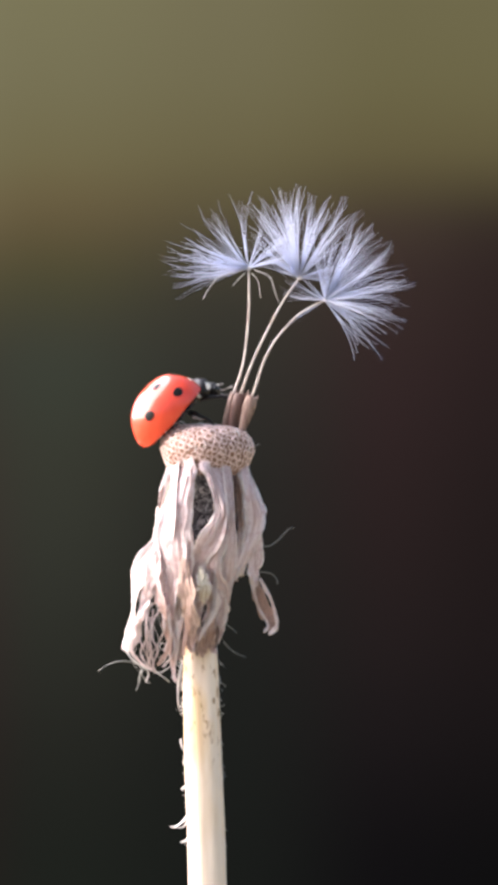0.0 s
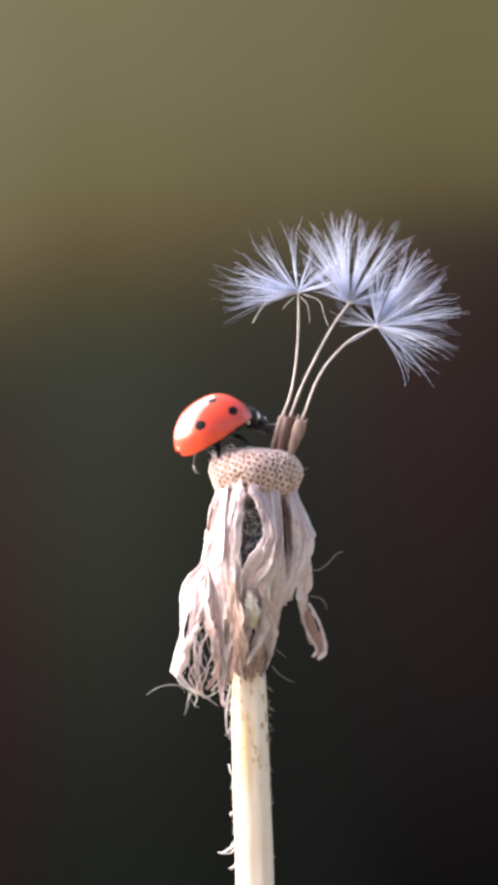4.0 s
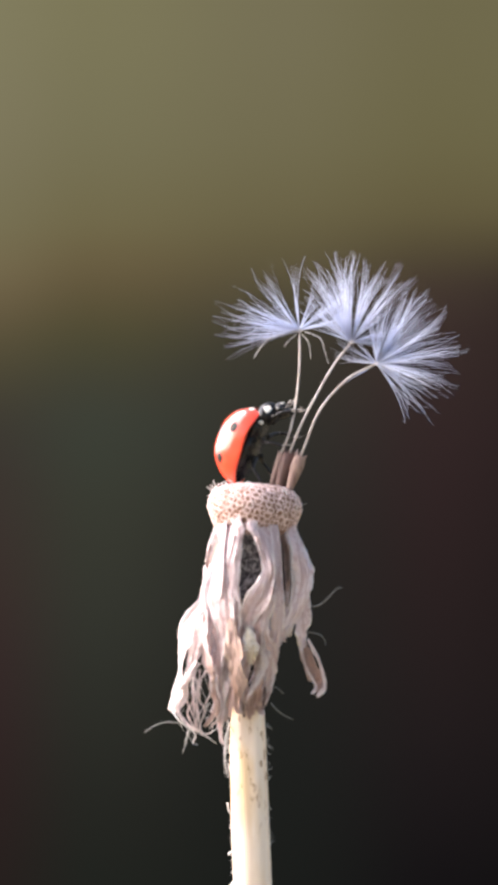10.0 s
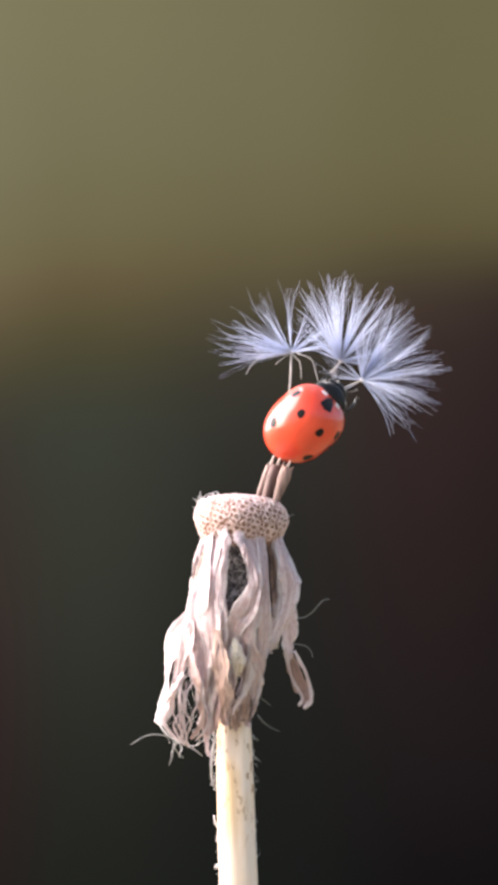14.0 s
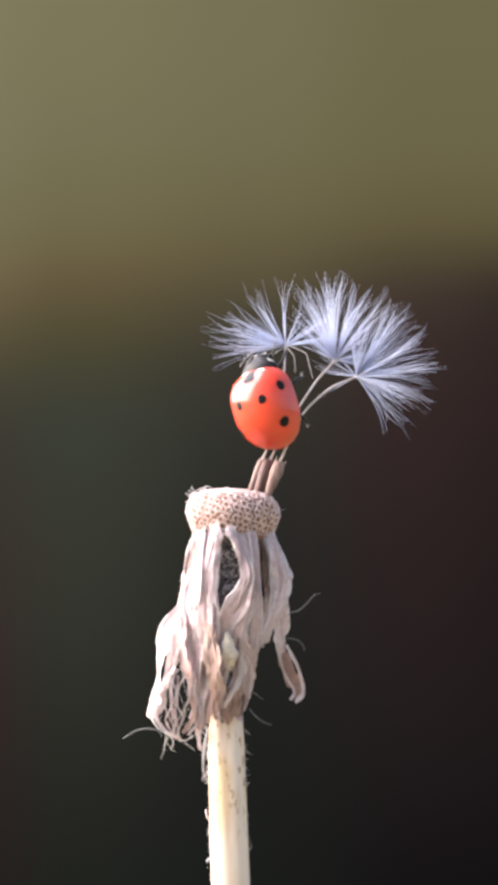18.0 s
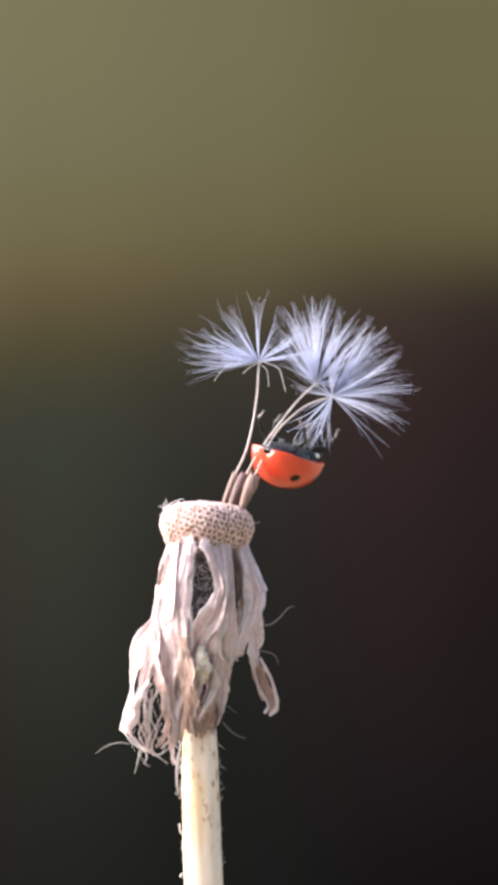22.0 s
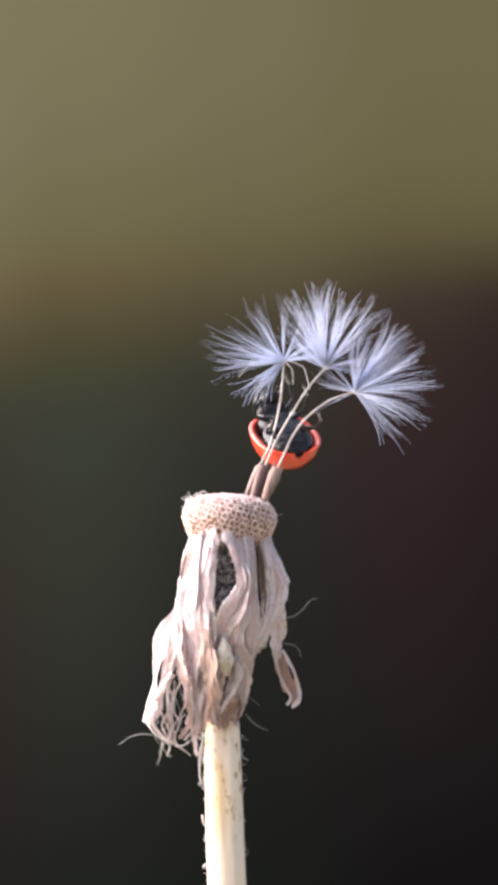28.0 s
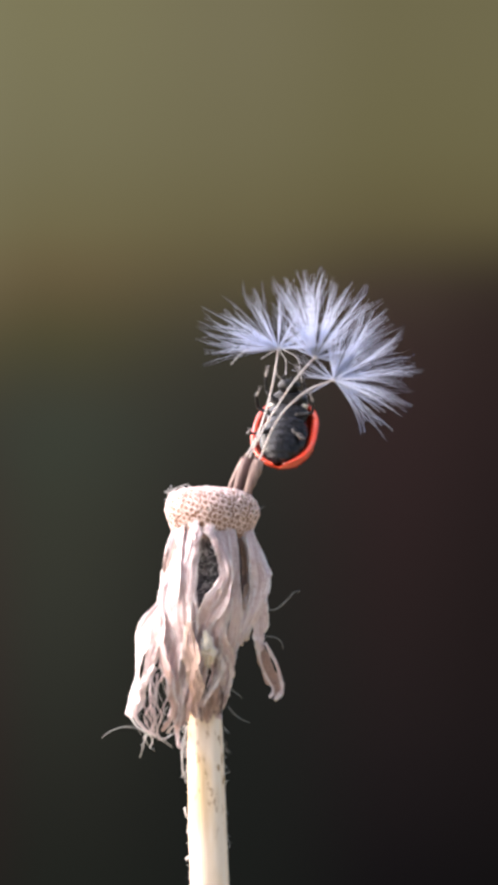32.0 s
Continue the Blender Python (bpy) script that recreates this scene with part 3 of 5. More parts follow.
make_bract([(451, 1120, 64), (453, 1160, 62), (461, 1184, 56), (458, 1210, 48), (440, 1232, 42)], [3, 5, 5, 4, 2], MAT_SHRED, 25, 0.2)
make_bract([(430, 1086, 56), (413, 1116, 52), (399, 1150, 46), (390, 1180, 40), (385, 1208, 34)], [10, 18, 21, 19, 15], MAT_SHRED, 26, 0.3, out=(-0.9, 0, 0.8))
make_bract([(424, 1118, 58), (404, 1140, 54), (390, 1166, 48), (386, 1200, 40), (402, 1226, 36), (422, 1240, 34)], [5, 6, 7, 6, 5, 3], MAT_SHRED, 27, 0.2, out=(-0.8, 0, 0.8))
make_bract([(470, 1130, 60), (462, 1170, 52), (458, 1220, 40), (464, 1262, 32)], [20, 26, 20, 6], MAT_BRACT, 20)
make_bract([(536, 1120, 40), (540, 1160, 36), (530, 1196, 34), (534, 1212, 36)], [20, 26, 18, 6], MAT_BRACT, 21)
make_bract([(496, 1130, 58), (500, 1165, 50), (508, 1200, 40), (510, 1218, 36)], [14, 20, 16, 6], MAT_BRACT_TAN, 22)
# brown leaf in the right gap, with the gap's shade in its colour
make_bract([(570, 872, 34), (566, 930, 46), (563, 985, 50), (566, 1030, 48), (560, 1070, 46)], [16, 26, 30, 26, 8], MAT_GAP_SHADE_BROWN, 23, label="brown bract in a gap, darkened by painted shade")
# narrow dark strips added as the shade of slits between bracts
make_bract([(446, 902, 40), (440, 928, 46), (435, 956, 46)], [2, 8, 3], MAT_GAP_SHADE_BROWN, 28, 0.2, out=(-0.9, 0, 0.6))
make_bract([(492, 1170, 60), (497, 1190, 56), (500, 1212, 48)], [2, 5, 3], MAT_GAP_SHADE_BROWN, 29, 0.2)
make_bract([(532, 1150, 54), (536, 1172, 50), (532, 1200, 46)], [2, 6, 3], MAT_GAP_SHADE_BROWN, 30, 0.2)


# narrow ribbons between the broad ones
_rng = random.Random(29)
RIB_V = (868, 905, 950, 1000, 1060, 1120, 1180, 1230)
RIB_R = (58, 68, 77, 79, 72, 61, 50, 46)
for i in range(22):
    deg = _rng.uniform(-82, 82)
    if -28 < deg < 10:
        deg += 36 if _rng.random() < 0.5 else -36
    if 30 < deg < 60:
        deg += 30 if deg > 45 else -20
    end = _rng.uniform(1060, 1225)
    if deg > 30:
        end = min(end, 1075)
    if deg < -30:
        end = min(end, 1112)
    flare = max(0.0, -deg / 80)
    lift = _rng.uniform(-6, 9)
    sway = _rng.uniform(-14, 14)
    pts = []
    for k in range(6):
        v = 870 + (end - 870) * k / 5
        r = float(np.interp(v, RIB_V, RIB_R)) + lift * (k > 0)
        a = radians(deg * (1 - 0.10 * k / 5) + sway * math.sin(k * 1.3 + i))
        u = 514 - 0.03 * (v - 870) - flare * max(0.0, v - 985) * 0.20
        pts.append((u + r * math.sin(a), v, r * math.cos(a)))
    w = _rng.uniform(7, 24)
    make_bract(pts, [w * 0.7, w, w * 1.05, w, w * 0.7, 4], MAT_BRACT_TAN if i % 3 == 0 else MAT_BRACT, 60 + i, 0.3)


# more narrow strips over the bright side, and crumpled ones low down
_rng = random.Random(37)
for i in range(30):
    low = i >= 13
    deg = _rng.uniform(-80, 62) if low else _rng.uniform(-84, -32)
    start = _rng.uniform(985, 1060) if low else 872
    end = min(start + _rng.uniform(90, 170), 1215) if low else _rng.uniform(1000, 1130)
    if deg > 25:
        end = min(end, 1085)
    if low and deg < -35:
        start, end = min(start, 1010), 1105
    flare = max(0.0, -deg / 80)
    lift = _rng.uniform(1, 8)
    sway = _rng.uniform(-10, 10)
    pts = []
    for k in range(6):
        v = start + (end - start) * k / 5
        r = float(np.interp(v, RIB_V, RIB_R)) + (lift if low or k else 0)
        a = radians(deg + sway * math.sin(k * 1.5 + i))
        u = 514 - 0.03 * (v - 870) - flare * max(0.0, v - 985) * 0.20
        pts.append((u + r * math.sin(a) * (0.93 if flare > 0.7 else 1.0), v, r * math.cos(a)))
    w = _rng.uniform(6, 13)
    make_bract(pts, [w * 0.5, w, w * 1.1, w, w * 0.8, 3], MAT_BRACT_TAN if i % 4 == 1 else MAT_BRACT, 160 + i, 0.2, _rng.uniform(-0.8, 0.8) if low else 0.0)


def edge_strip(deg, start, end, width, lift, sway, mat, seed, twist=0.0):
    """A narrow crisp strip that lies on the head's outline."""
    flare = max(0.0, -deg / 80)
    pts = []
    for k in range(6):
        v = start + (end - start) * k / 5
        r = float(np.interp(v, RIB_V, RIB_R)) + (lift if k or start > 900 else 0)
        a = radians(deg + sway * math.sin(k * 0.8 + seed))
        u = 514 - 0.03 * (v - 870) - flare * max(0.0, v - 985) * 0.20
        pts.append((u + r * math.sin(a) * (0.94 if flare > 0.7 else 1.0), v, r * math.cos(a)))
    make_bract(pts, [width * 0.7, width, width, width * 0.9, width * 0.7, 2], mat, seed, 0.15, twist)


# pale folded edges, each beside a thin brown fold
_rng = random.Random(53)
for i in range(30):
    deg = -84 + 168 * (i + _rng.uniform(0.1, 0.9)) / 30
    if -24 < deg < 12 or 33 < deg < 53:
        continue
    end = _rng.uniform(1020, 1170)
    if deg > 25:
        end = min(end, 1078)
    if deg < -45:
        end = min(end, 1110)
    start = 872 if i % 3 else _rng.uniform(930, 985)
    sway = _rng.uniform(-5, 5)
    edge_strip(deg, start, end, _rng.uniform(3.5, 6), _rng.uniform(7, 10), sway, MAT_SHRED, 200 + i)
    edge_strip(deg + _rng.choice((-5, 5)), start + 20, end - 20, _rng.uniform(3, 5), _rng.uniform(4, 6), sway, MAT_BRACT_BROWN if i % 2 else MAT_BRACT_TAN, 240 + i)

# crumpled pinkish ends over the lower middle
for i in range(16):
    start = _rng.uniform(1070, 1125)
    edge_strip(_rng.uniform(-40, 40), start, min(start + _rng.uniform(60, 100), 1205), _rng.uniform(4, 9), _rng.uniform(3, 9), _rng.uniform(-16, 16), MAT_BRACT if i % 3 else MAT_SHRED, 280 + i, _rng.uniform(-1.5, 1.5))


# thin curled shreds where the lower edge has torn
_rng = random.Random(31)
for i in range(6):
    u, v = _rng.uniform(404, 442), _rng.uniform(1118, 1150)
    end = (421 + _rng.uniform(-9, 9), 1237 + _rng.uniform(-10, 8))
    bow = (u - 421) * 0.35 + _rng.uniform(-6, 6)
    h = _rng.uniform(34, 60)
    pts = [(u, v, h), (u + bow * 0.8, v + 30, h + 6), ((u + end[0]) / 2 + bow, (v + end[1]) / 2 + 6, h + 2), (end[0] + bow * 0.3, end[1] - 16, h - 8), (*end, h - 14)]
    make_bract(pts, [2.2, 2.2, 2.0, 1.7, 1.2], MAT_SHRED, 100 + i, 0.3, out=(-0.5, 0, 1))

# two loops that curl across the hollow
make_bract([(402, 1120, 50), (414, 1136, 58), (420, 1158, 58), (412, 1184, 50), (402, 1206, 44), (412, 1228, 40)], [3, 3.4, 3.4, 3, 3, 2], MAT_SHRED, 140, 0.2, out=(-0.5, 0, 1))
make_bract([(436, 1128, 60), (424, 1150, 62), (422, 1178, 58), (432, 1200, 50), (424, 1224, 42)], [3, 4, 3.4, 3, 2], MAT_SHRED, 141, 0.2, out=(-0.5, 0, 1))


def fibre_bundle(name, lines, radius, mat, label):
    verts, faces = [], []
    for pts, r in lines:
        n = 9
        line = plan_line(catmull(pts, n))
        tube(verts, faces, line, [r * radius * U * (1 - 0.6 * i / (n - 1)) for i in range(n)], 4)
    return planted(mesh_object(name, verts, faces, mat), label, "stuff")


def make_frays():
    rng = random.Random(7)
    lines = []
    for i in range(7):
        u, v = rng.uniform(388, 446), rng.uniform(1100, 1165)
        lean = (418 - u) * 0.35
        e = (u - lean * 0.4 + rng.uniform(-14, 10), min(v + rng.uniform(50, 95), 1242))
        mid = ((u + e[0]) / 2 + rng.uniform(-12, 12), (v + e[1]) / 2)
        h = rng.uniform(26, 66)
        lines.append(([(u, v, h), (*mid, h + rng.uniform(-6, 10)), (*e, h - 16)], rng.uniform(0.4, 0.8)))
    for i in range(9):
        u, v = rng.uniform(386, 470), rng.uniform(1190, 1232)
        e = (u + rng.uniform(-20, 26), v + rng.uniform(12, 45))
        lines.append(([(u, v, 30), ((u + e[0]) / 2 + rng.uniform(-12, 12), (v + e[1]) / 2, 28), (e[0] + rng.uniform(-9, 9), e[1] - 6, 26), (*e, 24)], rng.uniform(0.25, 0.55)))
    lines.append(([(378, 1208, 26), (392, 1226, 30), (420, 1240, 32), (438, 1250, 32), (452, 1262, 30)], 1.3))
    lines.append(([(396, 1228, 30), (412, 1238, 32), (416, 1250, 32), (411, 1260, 30), (420, 1264, 28)], 1.2))
    lines.append(([(420, 1240, 32), (436, 1244, 34), (450, 1236, 36), (462, 1226, 38)], 1.0))
    fibre_bundle("frayed_fibre", lines, 1.1, MAT_FUZZ, "pale frayed bract fibres")
    lines = []
    for i in range(80):
        top = i < 30
        left = rng.random() < 0.8
        v = rng.uniform(1215, 1330) if top else rng.uniform(1230, 1568)
        axis = np.interp(v, [1215, 1380, 1568], [507, 511, 518])
        x = axis + (-33 if left else 33)
        s = -1 if left else 1
        ln = rng.uniform(2, 8) * (1.6 if top else 1)
        dv = rng.uniform(-10, 12)
        lines.append(([(x, v, 6), (x + s * ln * 0.4, v + dv * 0.5, 8), (x + s * ln, v + dv, 8)], rng.uniform(0.25, 0.6)))
    lines.append(([(484, 1508, 8), (474, 1518, 12), (460, 1526, 12), (453, 1525, 10)], 2.6))
    lines.append(([(486, 1512, 8), (476, 1526, 12), (462, 1527, 12)], 2.0))
    lines.append(([(486, 1546, 8), (478, 1552, 12), (472, 1554, 10)], 2.0))
    lines.append(([(478, 1455, 8), (474, 1458, 12), (476, 1462, 10)], 1.6))
    lines.append(([(472, 1370, 8), (474, 1382, 12), (478, 1390, 10)], 1.6))
    for k in range(5):
        lines.append(([(476 - k * 2, 1225 + 6 * k, 24), (470 - k, 1262 + 5 * k, 22), (466 + k, 1300 + 4 * k, 18)], 0.9))
    fibre_bundle("stem_fuzz", lines, 1.0, MAT_FUZZ, "whitish fuzz along the stem")
    lines = [
        ([(612, 1028, 0), (632, 1028, 0), (650, 1014, 4), (664, 998, 4), (676, 996, 0)], 1.0),
        ([(614, 1074, 0), (634, 1078, 0), (644, 1088, 0), (646, 1098, 0)], 0.8),
        ([(548, 1196, 10), (560, 1210, 10), (574, 1220, 8), (588, 1226, 6)], 0.9),
        ([(546, 1160, 20), (560, 1170, 16), (572, 1180, 16)], 0.8),
        ([(386, 1228, 20), (366, 1226, 20), (346, 1232, 18), (328, 1244, 16)], 0.9),
        ([(410, 1236, 24), (402, 1250, 22), (400, 1262, 20), (394, 1280, 18)], 1.1),
        ([(400, 1244, 24), (410, 1258, 24), (414, 1262, 22)], 1.0),
        ([(602, 852, 0), (608, 848, 0), (614, 846, 0)], 0.7),
    ]
    fibre_bundle("stray_fibres", lines, 1.5, MAT_FUZZ_DARK, "thin grey stray hairs")
    lines = []
    for i in range(34):
        a = rng.uniform(0.1, math.pi - 0.1) * (1 if i % 3 else -1)
        r = rng.uniform(0.75, 1.35)
        p = dome(r * 0.45, math.pi + a * 0.9)
        lines.append(([tuple(p), tuple(p + np.array((rng.uniform(-8, 4), -rng.uniform(3, 9), rng.uniform(-4, 4)))),
                       tuple(p + np.array((rng.uniform(-14, 6), -rng.uniform(6, 20), rng.uniform(-6, 6))))], rng.uniform(0.4, 0.8)))
    for u, v in ((464, 811), (472, 808), (506, 810)):
        lines.append(([(u + 14, v + 8, 30), (u + 4, v - 2, 32), (u - 4, v, 32), (u + 2, v + 5, 31), (u + 12, v + 5, 30)], 0.5))
    fibre_bundle("base_fuzz", lines, 1.7, MAT_FUZZ, "fine pale hairs on the seed base")


make_frays()


def make_felt():
    """Curly pale wool that shows where the bracts part."""
    rng = random.Random(17)
    lines = []
    for i in range(46):
        u, v = rng.uniform(488, 526), rng.uniform(885, 1000)
        h = 62 + rng.uniform(-3, 4)
        a = rng.uniform(0, 6.28)
        pts = [(u, v, h)]
        for k in range(3):
            a += rng.uniform(-1.2, 1.2)
            u, v = u + 5 * math.cos(a), v + 5 * math.sin(a)
            pts.append((u, v, h + rng.uniform(0, 5)))
        lines.append((pts, rng.uniform(0.5, 0.9)))
    fibre_bundle("felt", lines, 1.2, MAT_FUZZ, "curly pale wool inside the head")


make_felt()


# ---- three seeds with their parachutes ----
def make_seed(name_label, foot, line, hub_axis, sprays, seed, achene_r, mat, hair_len=150, flare=(0.62, 0.50)):
    """A seed standing in a pit at foot; line: plan points from foot to hub; hub_axis: right, up, towards; sprays: degrees, spread, hairs, reach."""
    rng = random.Random(seed)
    thing = tagged(new("dandelion_seed"), name_label, "seed", group="remaining seeds on the head")
    thing.matrix_basis = Matrix.Translation(at(*foot))
    back = -at(*foot)

    def put(ob, label="", kind=""):
        ob.data.transform(Matrix.Translation(back))
        return child(ob, thing, label, kind)

    # achene: a ribbed spindle
    n, sides = 16, 12
    a0, a1 = np.array(line[0], float), np.array(line[1], float)
    verts, faces = [], []
    d = (a1 - a0) / np.linalg.norm(a1 - a0)
    x = np.cross(d, (0, 0, 1.0))
    x /= np.linalg.norm(x)
    y = np.cross(d, x)
    for i in range(n):
        w = i / (n - 1)
        r = achene_r * (flare[0] + flare[1] * w ** 0.8) * (1 - 0.30 * max(0.0, w - 0.72) / 0.28)
        for k in range(sides):
            a = 2 * math.pi * k / sides
            rr = r * (1 + 0.14 * (k % 2) + 0.05 * noise.noise((k, w * 5, seed)))
            verts.append(at(*(a0 + (a1 - a0) * w + rr * (math.cos(a) * x + 0.8 * math.sin(a) * y))))
    for i in range(n - 1):
        for k in range(sides):
            k2 = (k + 1) % sides
            faces.append((i * sides + k, i * sides + k2, (i + 1) * sides + k2, (i + 1) * sides + k))
    faces.append(tuple(range(sides)))
    faces.append(tuple((n - 1) * sides + k for k in range(sides)))
    put(mesh_object("achene", verts, faces, mat), "ribbed brown seed body")

    for k in range(9):
        # small teeth round the top
        a = 2 * math.pi * k / 9 + rng.uniform(-0.2, 0.2)
        ray = math.cos(a) * x + 0.8 * math.sin(a) * y
        tip = a1 + achene_r * 0.85 * ray + d * achene_r * rng.uniform(0.2, 0.9)
        verts, faces = [], []
        tube(verts, faces, plan_line([a1 - d * 5 + achene_r * 0.66 * ray, a1 + achene_r * 0.74 * ray, tip]), [1.6 * U, 1.2 * U, 0.3 * U], 4)
        put(mesh_object("tooth", verts, faces, mat))

    # beak
    pts = catmull(line[1:], 26)
    verts, faces = [], []
    tube(verts, faces, plan_line(pts), [(2.05 - 0.5 * i / 25) * U for i in range(26)], 8)
    put(mesh_object("stalk", verts, faces, MAT_BEAK), "thin cream stalk")

    # hub and hairs
    hub = np.array(line[-1], float)
    ax = Vector((hub_axis[0], -hub_axis[2], hub_axis[1])).normalized()
    centre = at(*hub)
    bm = bmesh.new()
    bmesh.ops.create_uvsphere(bm, u_segments=12, v_segments=8, radius=5.5 * U)
    me = bpy.data.meshes.new("hub")
    bm.to_mesh(me)
    bm.free()
    me.materials.append(MAT_HUB)
    me.transform(Matrix.LocRotScale(centre, ax.to_track_quat("Z", "Y"), Vector((1, 1, 0.6))))
    put(new("hub", me), "white hub")
    verts, faces = [], []
    # hairs cling together in small clumps, each spray fans out round its own direction
    hairs = []
    for deg, wide, count, reach in sprays:
        while count > 0:
            clump = min(count, rng.choice((2, 3, 5, 7)))
            count -= clump
            a, e = radians(rng.gauss(deg, wide)), rng.gauss(0.04, 0.36)
            hairs += [(a, e, reach)] * clump
    for a, e, reach in hairs:
        a += rng.gauss(0, 0.05)
        e += rng.gauss(0, 0.07)
        ln = hair_len * reach * rng.uniform(0.80, 1.06)
        if rng.random() < 0.08:
            ln *= 0.6
        bend = rng.uniform(-0.22, 0.14)
        sway = rng.uniform(-0.16, 0.16)
        line3 = []
        m = 6
        for k in range(m):
            w = k / (m - 1)
            aa, ee = a + bend * w * w, e + sway * w
            v = Vector((math.cos(aa) * math.cos(ee), -math.sin(ee), math.sin(aa) * math.cos(ee)))
            line3.append(np.array(centre + v * (ln * w + 3) * U))
        r0 = rng.uniform(0.28, 0.7)
        tube(verts, faces, line3, [r0 * U * (1.4 - 1.2 * k / (m - 1)) for k in range(m)], 3, False)
    pappus = mesh_object("pappus", verts, faces, MAT_HAIR)
    pappus.data.transform(Matrix.Translation(-centre))
    pappus.location = centre + back
    child(pappus, thing, "silky bluish-white parachute hairs", "stuff")
    return thing, pappus


seed_a, pappus_a = make_seed("dandelion seed with upright stalk and white parachute", (549, 816, 10),
                   [(549, 816, 10), (566, 758, 8), (582, 715, 6), (592, 660, 4), (597, 600, 2), (597, 536, 0)], (-0.24, 1, 0.06),
                   [(178, 9, 30, 1.0), (156, 8, 14, 0.95), (194, 4, 12, 1.0), (126, 11, 13, 0.86), (100, 7, 5, 0.84), (72, 10, 5, 0.78), (36, 10, 24, 0.88), (8, 8, 6, 0.6)], 21, 6.5, MAT_ACHENE_PALE, 152)
seed_b, pappus_b = make_seed("dandelion seed with leaning stalk and dense white parachute", (562, 820, 14),
                   [(562, 820, 14), (580, 758, 14), (602, 703, 12), (630, 648, 8), (660, 595, 4), (691, 554, 0)], (0.20, 0.97, -0.1),
                   [(101, 6, 64, 1.0), (120, 6, 30, 0.95), (79, 6, 34, 0.92), (138, 7, 18, 0.78), (50, 5, 26, 0.98), (160, 10, 10, 0.66), (28, 12, 16, 0.6), (0, 20, 8, 0.5)], 22, 12.0, MAT_ACHENE, 158)
seed_c, pappus_c = make_seed("dandelion seed with bent stalk and tilted white parachute", (580, 822, 18),
                   [(580, 822, 18), (600, 763, 20), (611, 735, 20), (623, 703, 18), (640, 672, 16), (660, 648, 12), (690, 620, 6), (722, 603, 2), (738, 596, 0)], (0.52, 0.85, 0.1),
                   [(60, 6, 40, 0.98), (33, 7, 34, 0.95), (12, 7, 34, 1.0), (-7, 6, 20, 1.0), (-25, 5, 12, 0.98), (-42, 5, 4, 0.95), (86, 13, 30, 0.74), (120, 16, 14, 0.6), (170, 14, 9, 0.6), (204, 9, 3, 0.5)], 23, 12.0, MAT_ACHENE_PALE, 154, (0.46, 0.66))

# thin loose hairs that droop from the first parachute and over the seeds
_v, _f = [], []
for pts, r in (
    ([(570, 545, 10), (545, 552, 20), (526, 572, 24), (515, 592, 24)], 0.65),
    ([(600, 545, 12), (612, 560, 16), (616, 590, 18)], 0.65),
    ([(605, 540, 12), (632, 552, 18), (640, 574, 20), (648, 598, 18)], 0.65),
    ([(590, 545, 12), (578, 556, 16), (568, 568, 18)], 0.65),
):
    tube(_v, _f, plan_line(catmull(pts, 9)), [r * U * (1 - 0.05 * i) for i in range(9)], 4)
loose = mesh_object("loose_hairs", _v, _f, MAT_FUZZ)
loose.data.transform(Matrix.Translation(-at(549, 816, 10)))
child(loose, seed_a, "drooping grey hairs", "stuff")


def make_pulled_tuft(thing, foot, hub, deg, length, count, seed):
    """Hairs that the ladybird drags down: a tuft of its own, hinged at the hub."""
    rng = random.Random(seed)
    verts, faces = [], []
    for i in range(count):
        a = radians(deg + rng.gauss(0, 9))
        out = rng.gauss(0.05, 0.12)
        ln = length * rng.uniform(0.7, 1.08)
        bend = rng.uniform(-0.35, 0.35)
        line = []
        for k in range(8):
            w = k / 7
            b = a + bend * w * w
            line.append(np.array((math.cos(b) * ln * w, -out * ln * w, math.sin(b) * ln * w)) * U)
        tube(verts, faces, line, [rng.uniform(0.9, 1.2) * U * (1 - 0.75 * k / 7) for k in range(8)], 3, False)
    ob = mesh_object("hair_tuft", verts, faces, MAT_HAIR)
    ob.location = at(*hub) - at(*foot)
    return child(ob, thing, "tuft of hairs dragged about by the ladybird", "stuff")


tuft_a = make_pulled_tuft(seed_a, (549, 816, 10), (597, 537, 4), 165, 115, 22, 51)
tuft_c = make_pulled_tuft(seed_c, (580, 822, 18), (738, 598, 6), -35, 115, 22, 52)

# ---- the ladybird ----
# its own space: x to the head, y to its left, z to its back, in units of 0.041 mm
UB = 0.985 * U
ladybird = tagged(new("ladybird"), "glossy red seven-spotted ladybird with black head and legs", "insect")


def shell_profile(s):
    """Half width and height of the closed wing cases at s, 0 at the front and 1 at the tail, and the place along the body."""
    t = -0.955 + 1.955 * s
    w = 61 * max(0.0, 1 - abs(t) ** (3.4 if t < 0 else 2.25)) ** 0.52
    h = 67 * max(0.0, 1 - abs(t) ** (3.0 if t < 0 else 2.1)) ** 0.60
    return -76.5 * t, w, h


def shell_rim(s):
    """Height of the lower edge: it rises before the middle and drops at the tail."""
    return -28 + 5 * math.exp(-((s - 0.28) / 0.22) ** 2) - 6 * math.exp(-((s - 0.94) / 0.14) ** 2)


def shell_point(s, theta, side, lift=0.0):
    """A point on a wing case; theta: degrees from the seam to the lower edge."""
    x, w, h = shell_profile(s)
    a = radians(theta)
    r = shell_rim(s)
    lip = 1.6 * max(0.0, (theta - 76) / 14) ** 2
    y = (w + lift + lip) * math.sin(a)
    z = r + (max(0.0, h - r - 33) + lift) * max(0.0, math.cos(a)) ** 0.92
    return Vector((x, side * (y + 0.03), z))


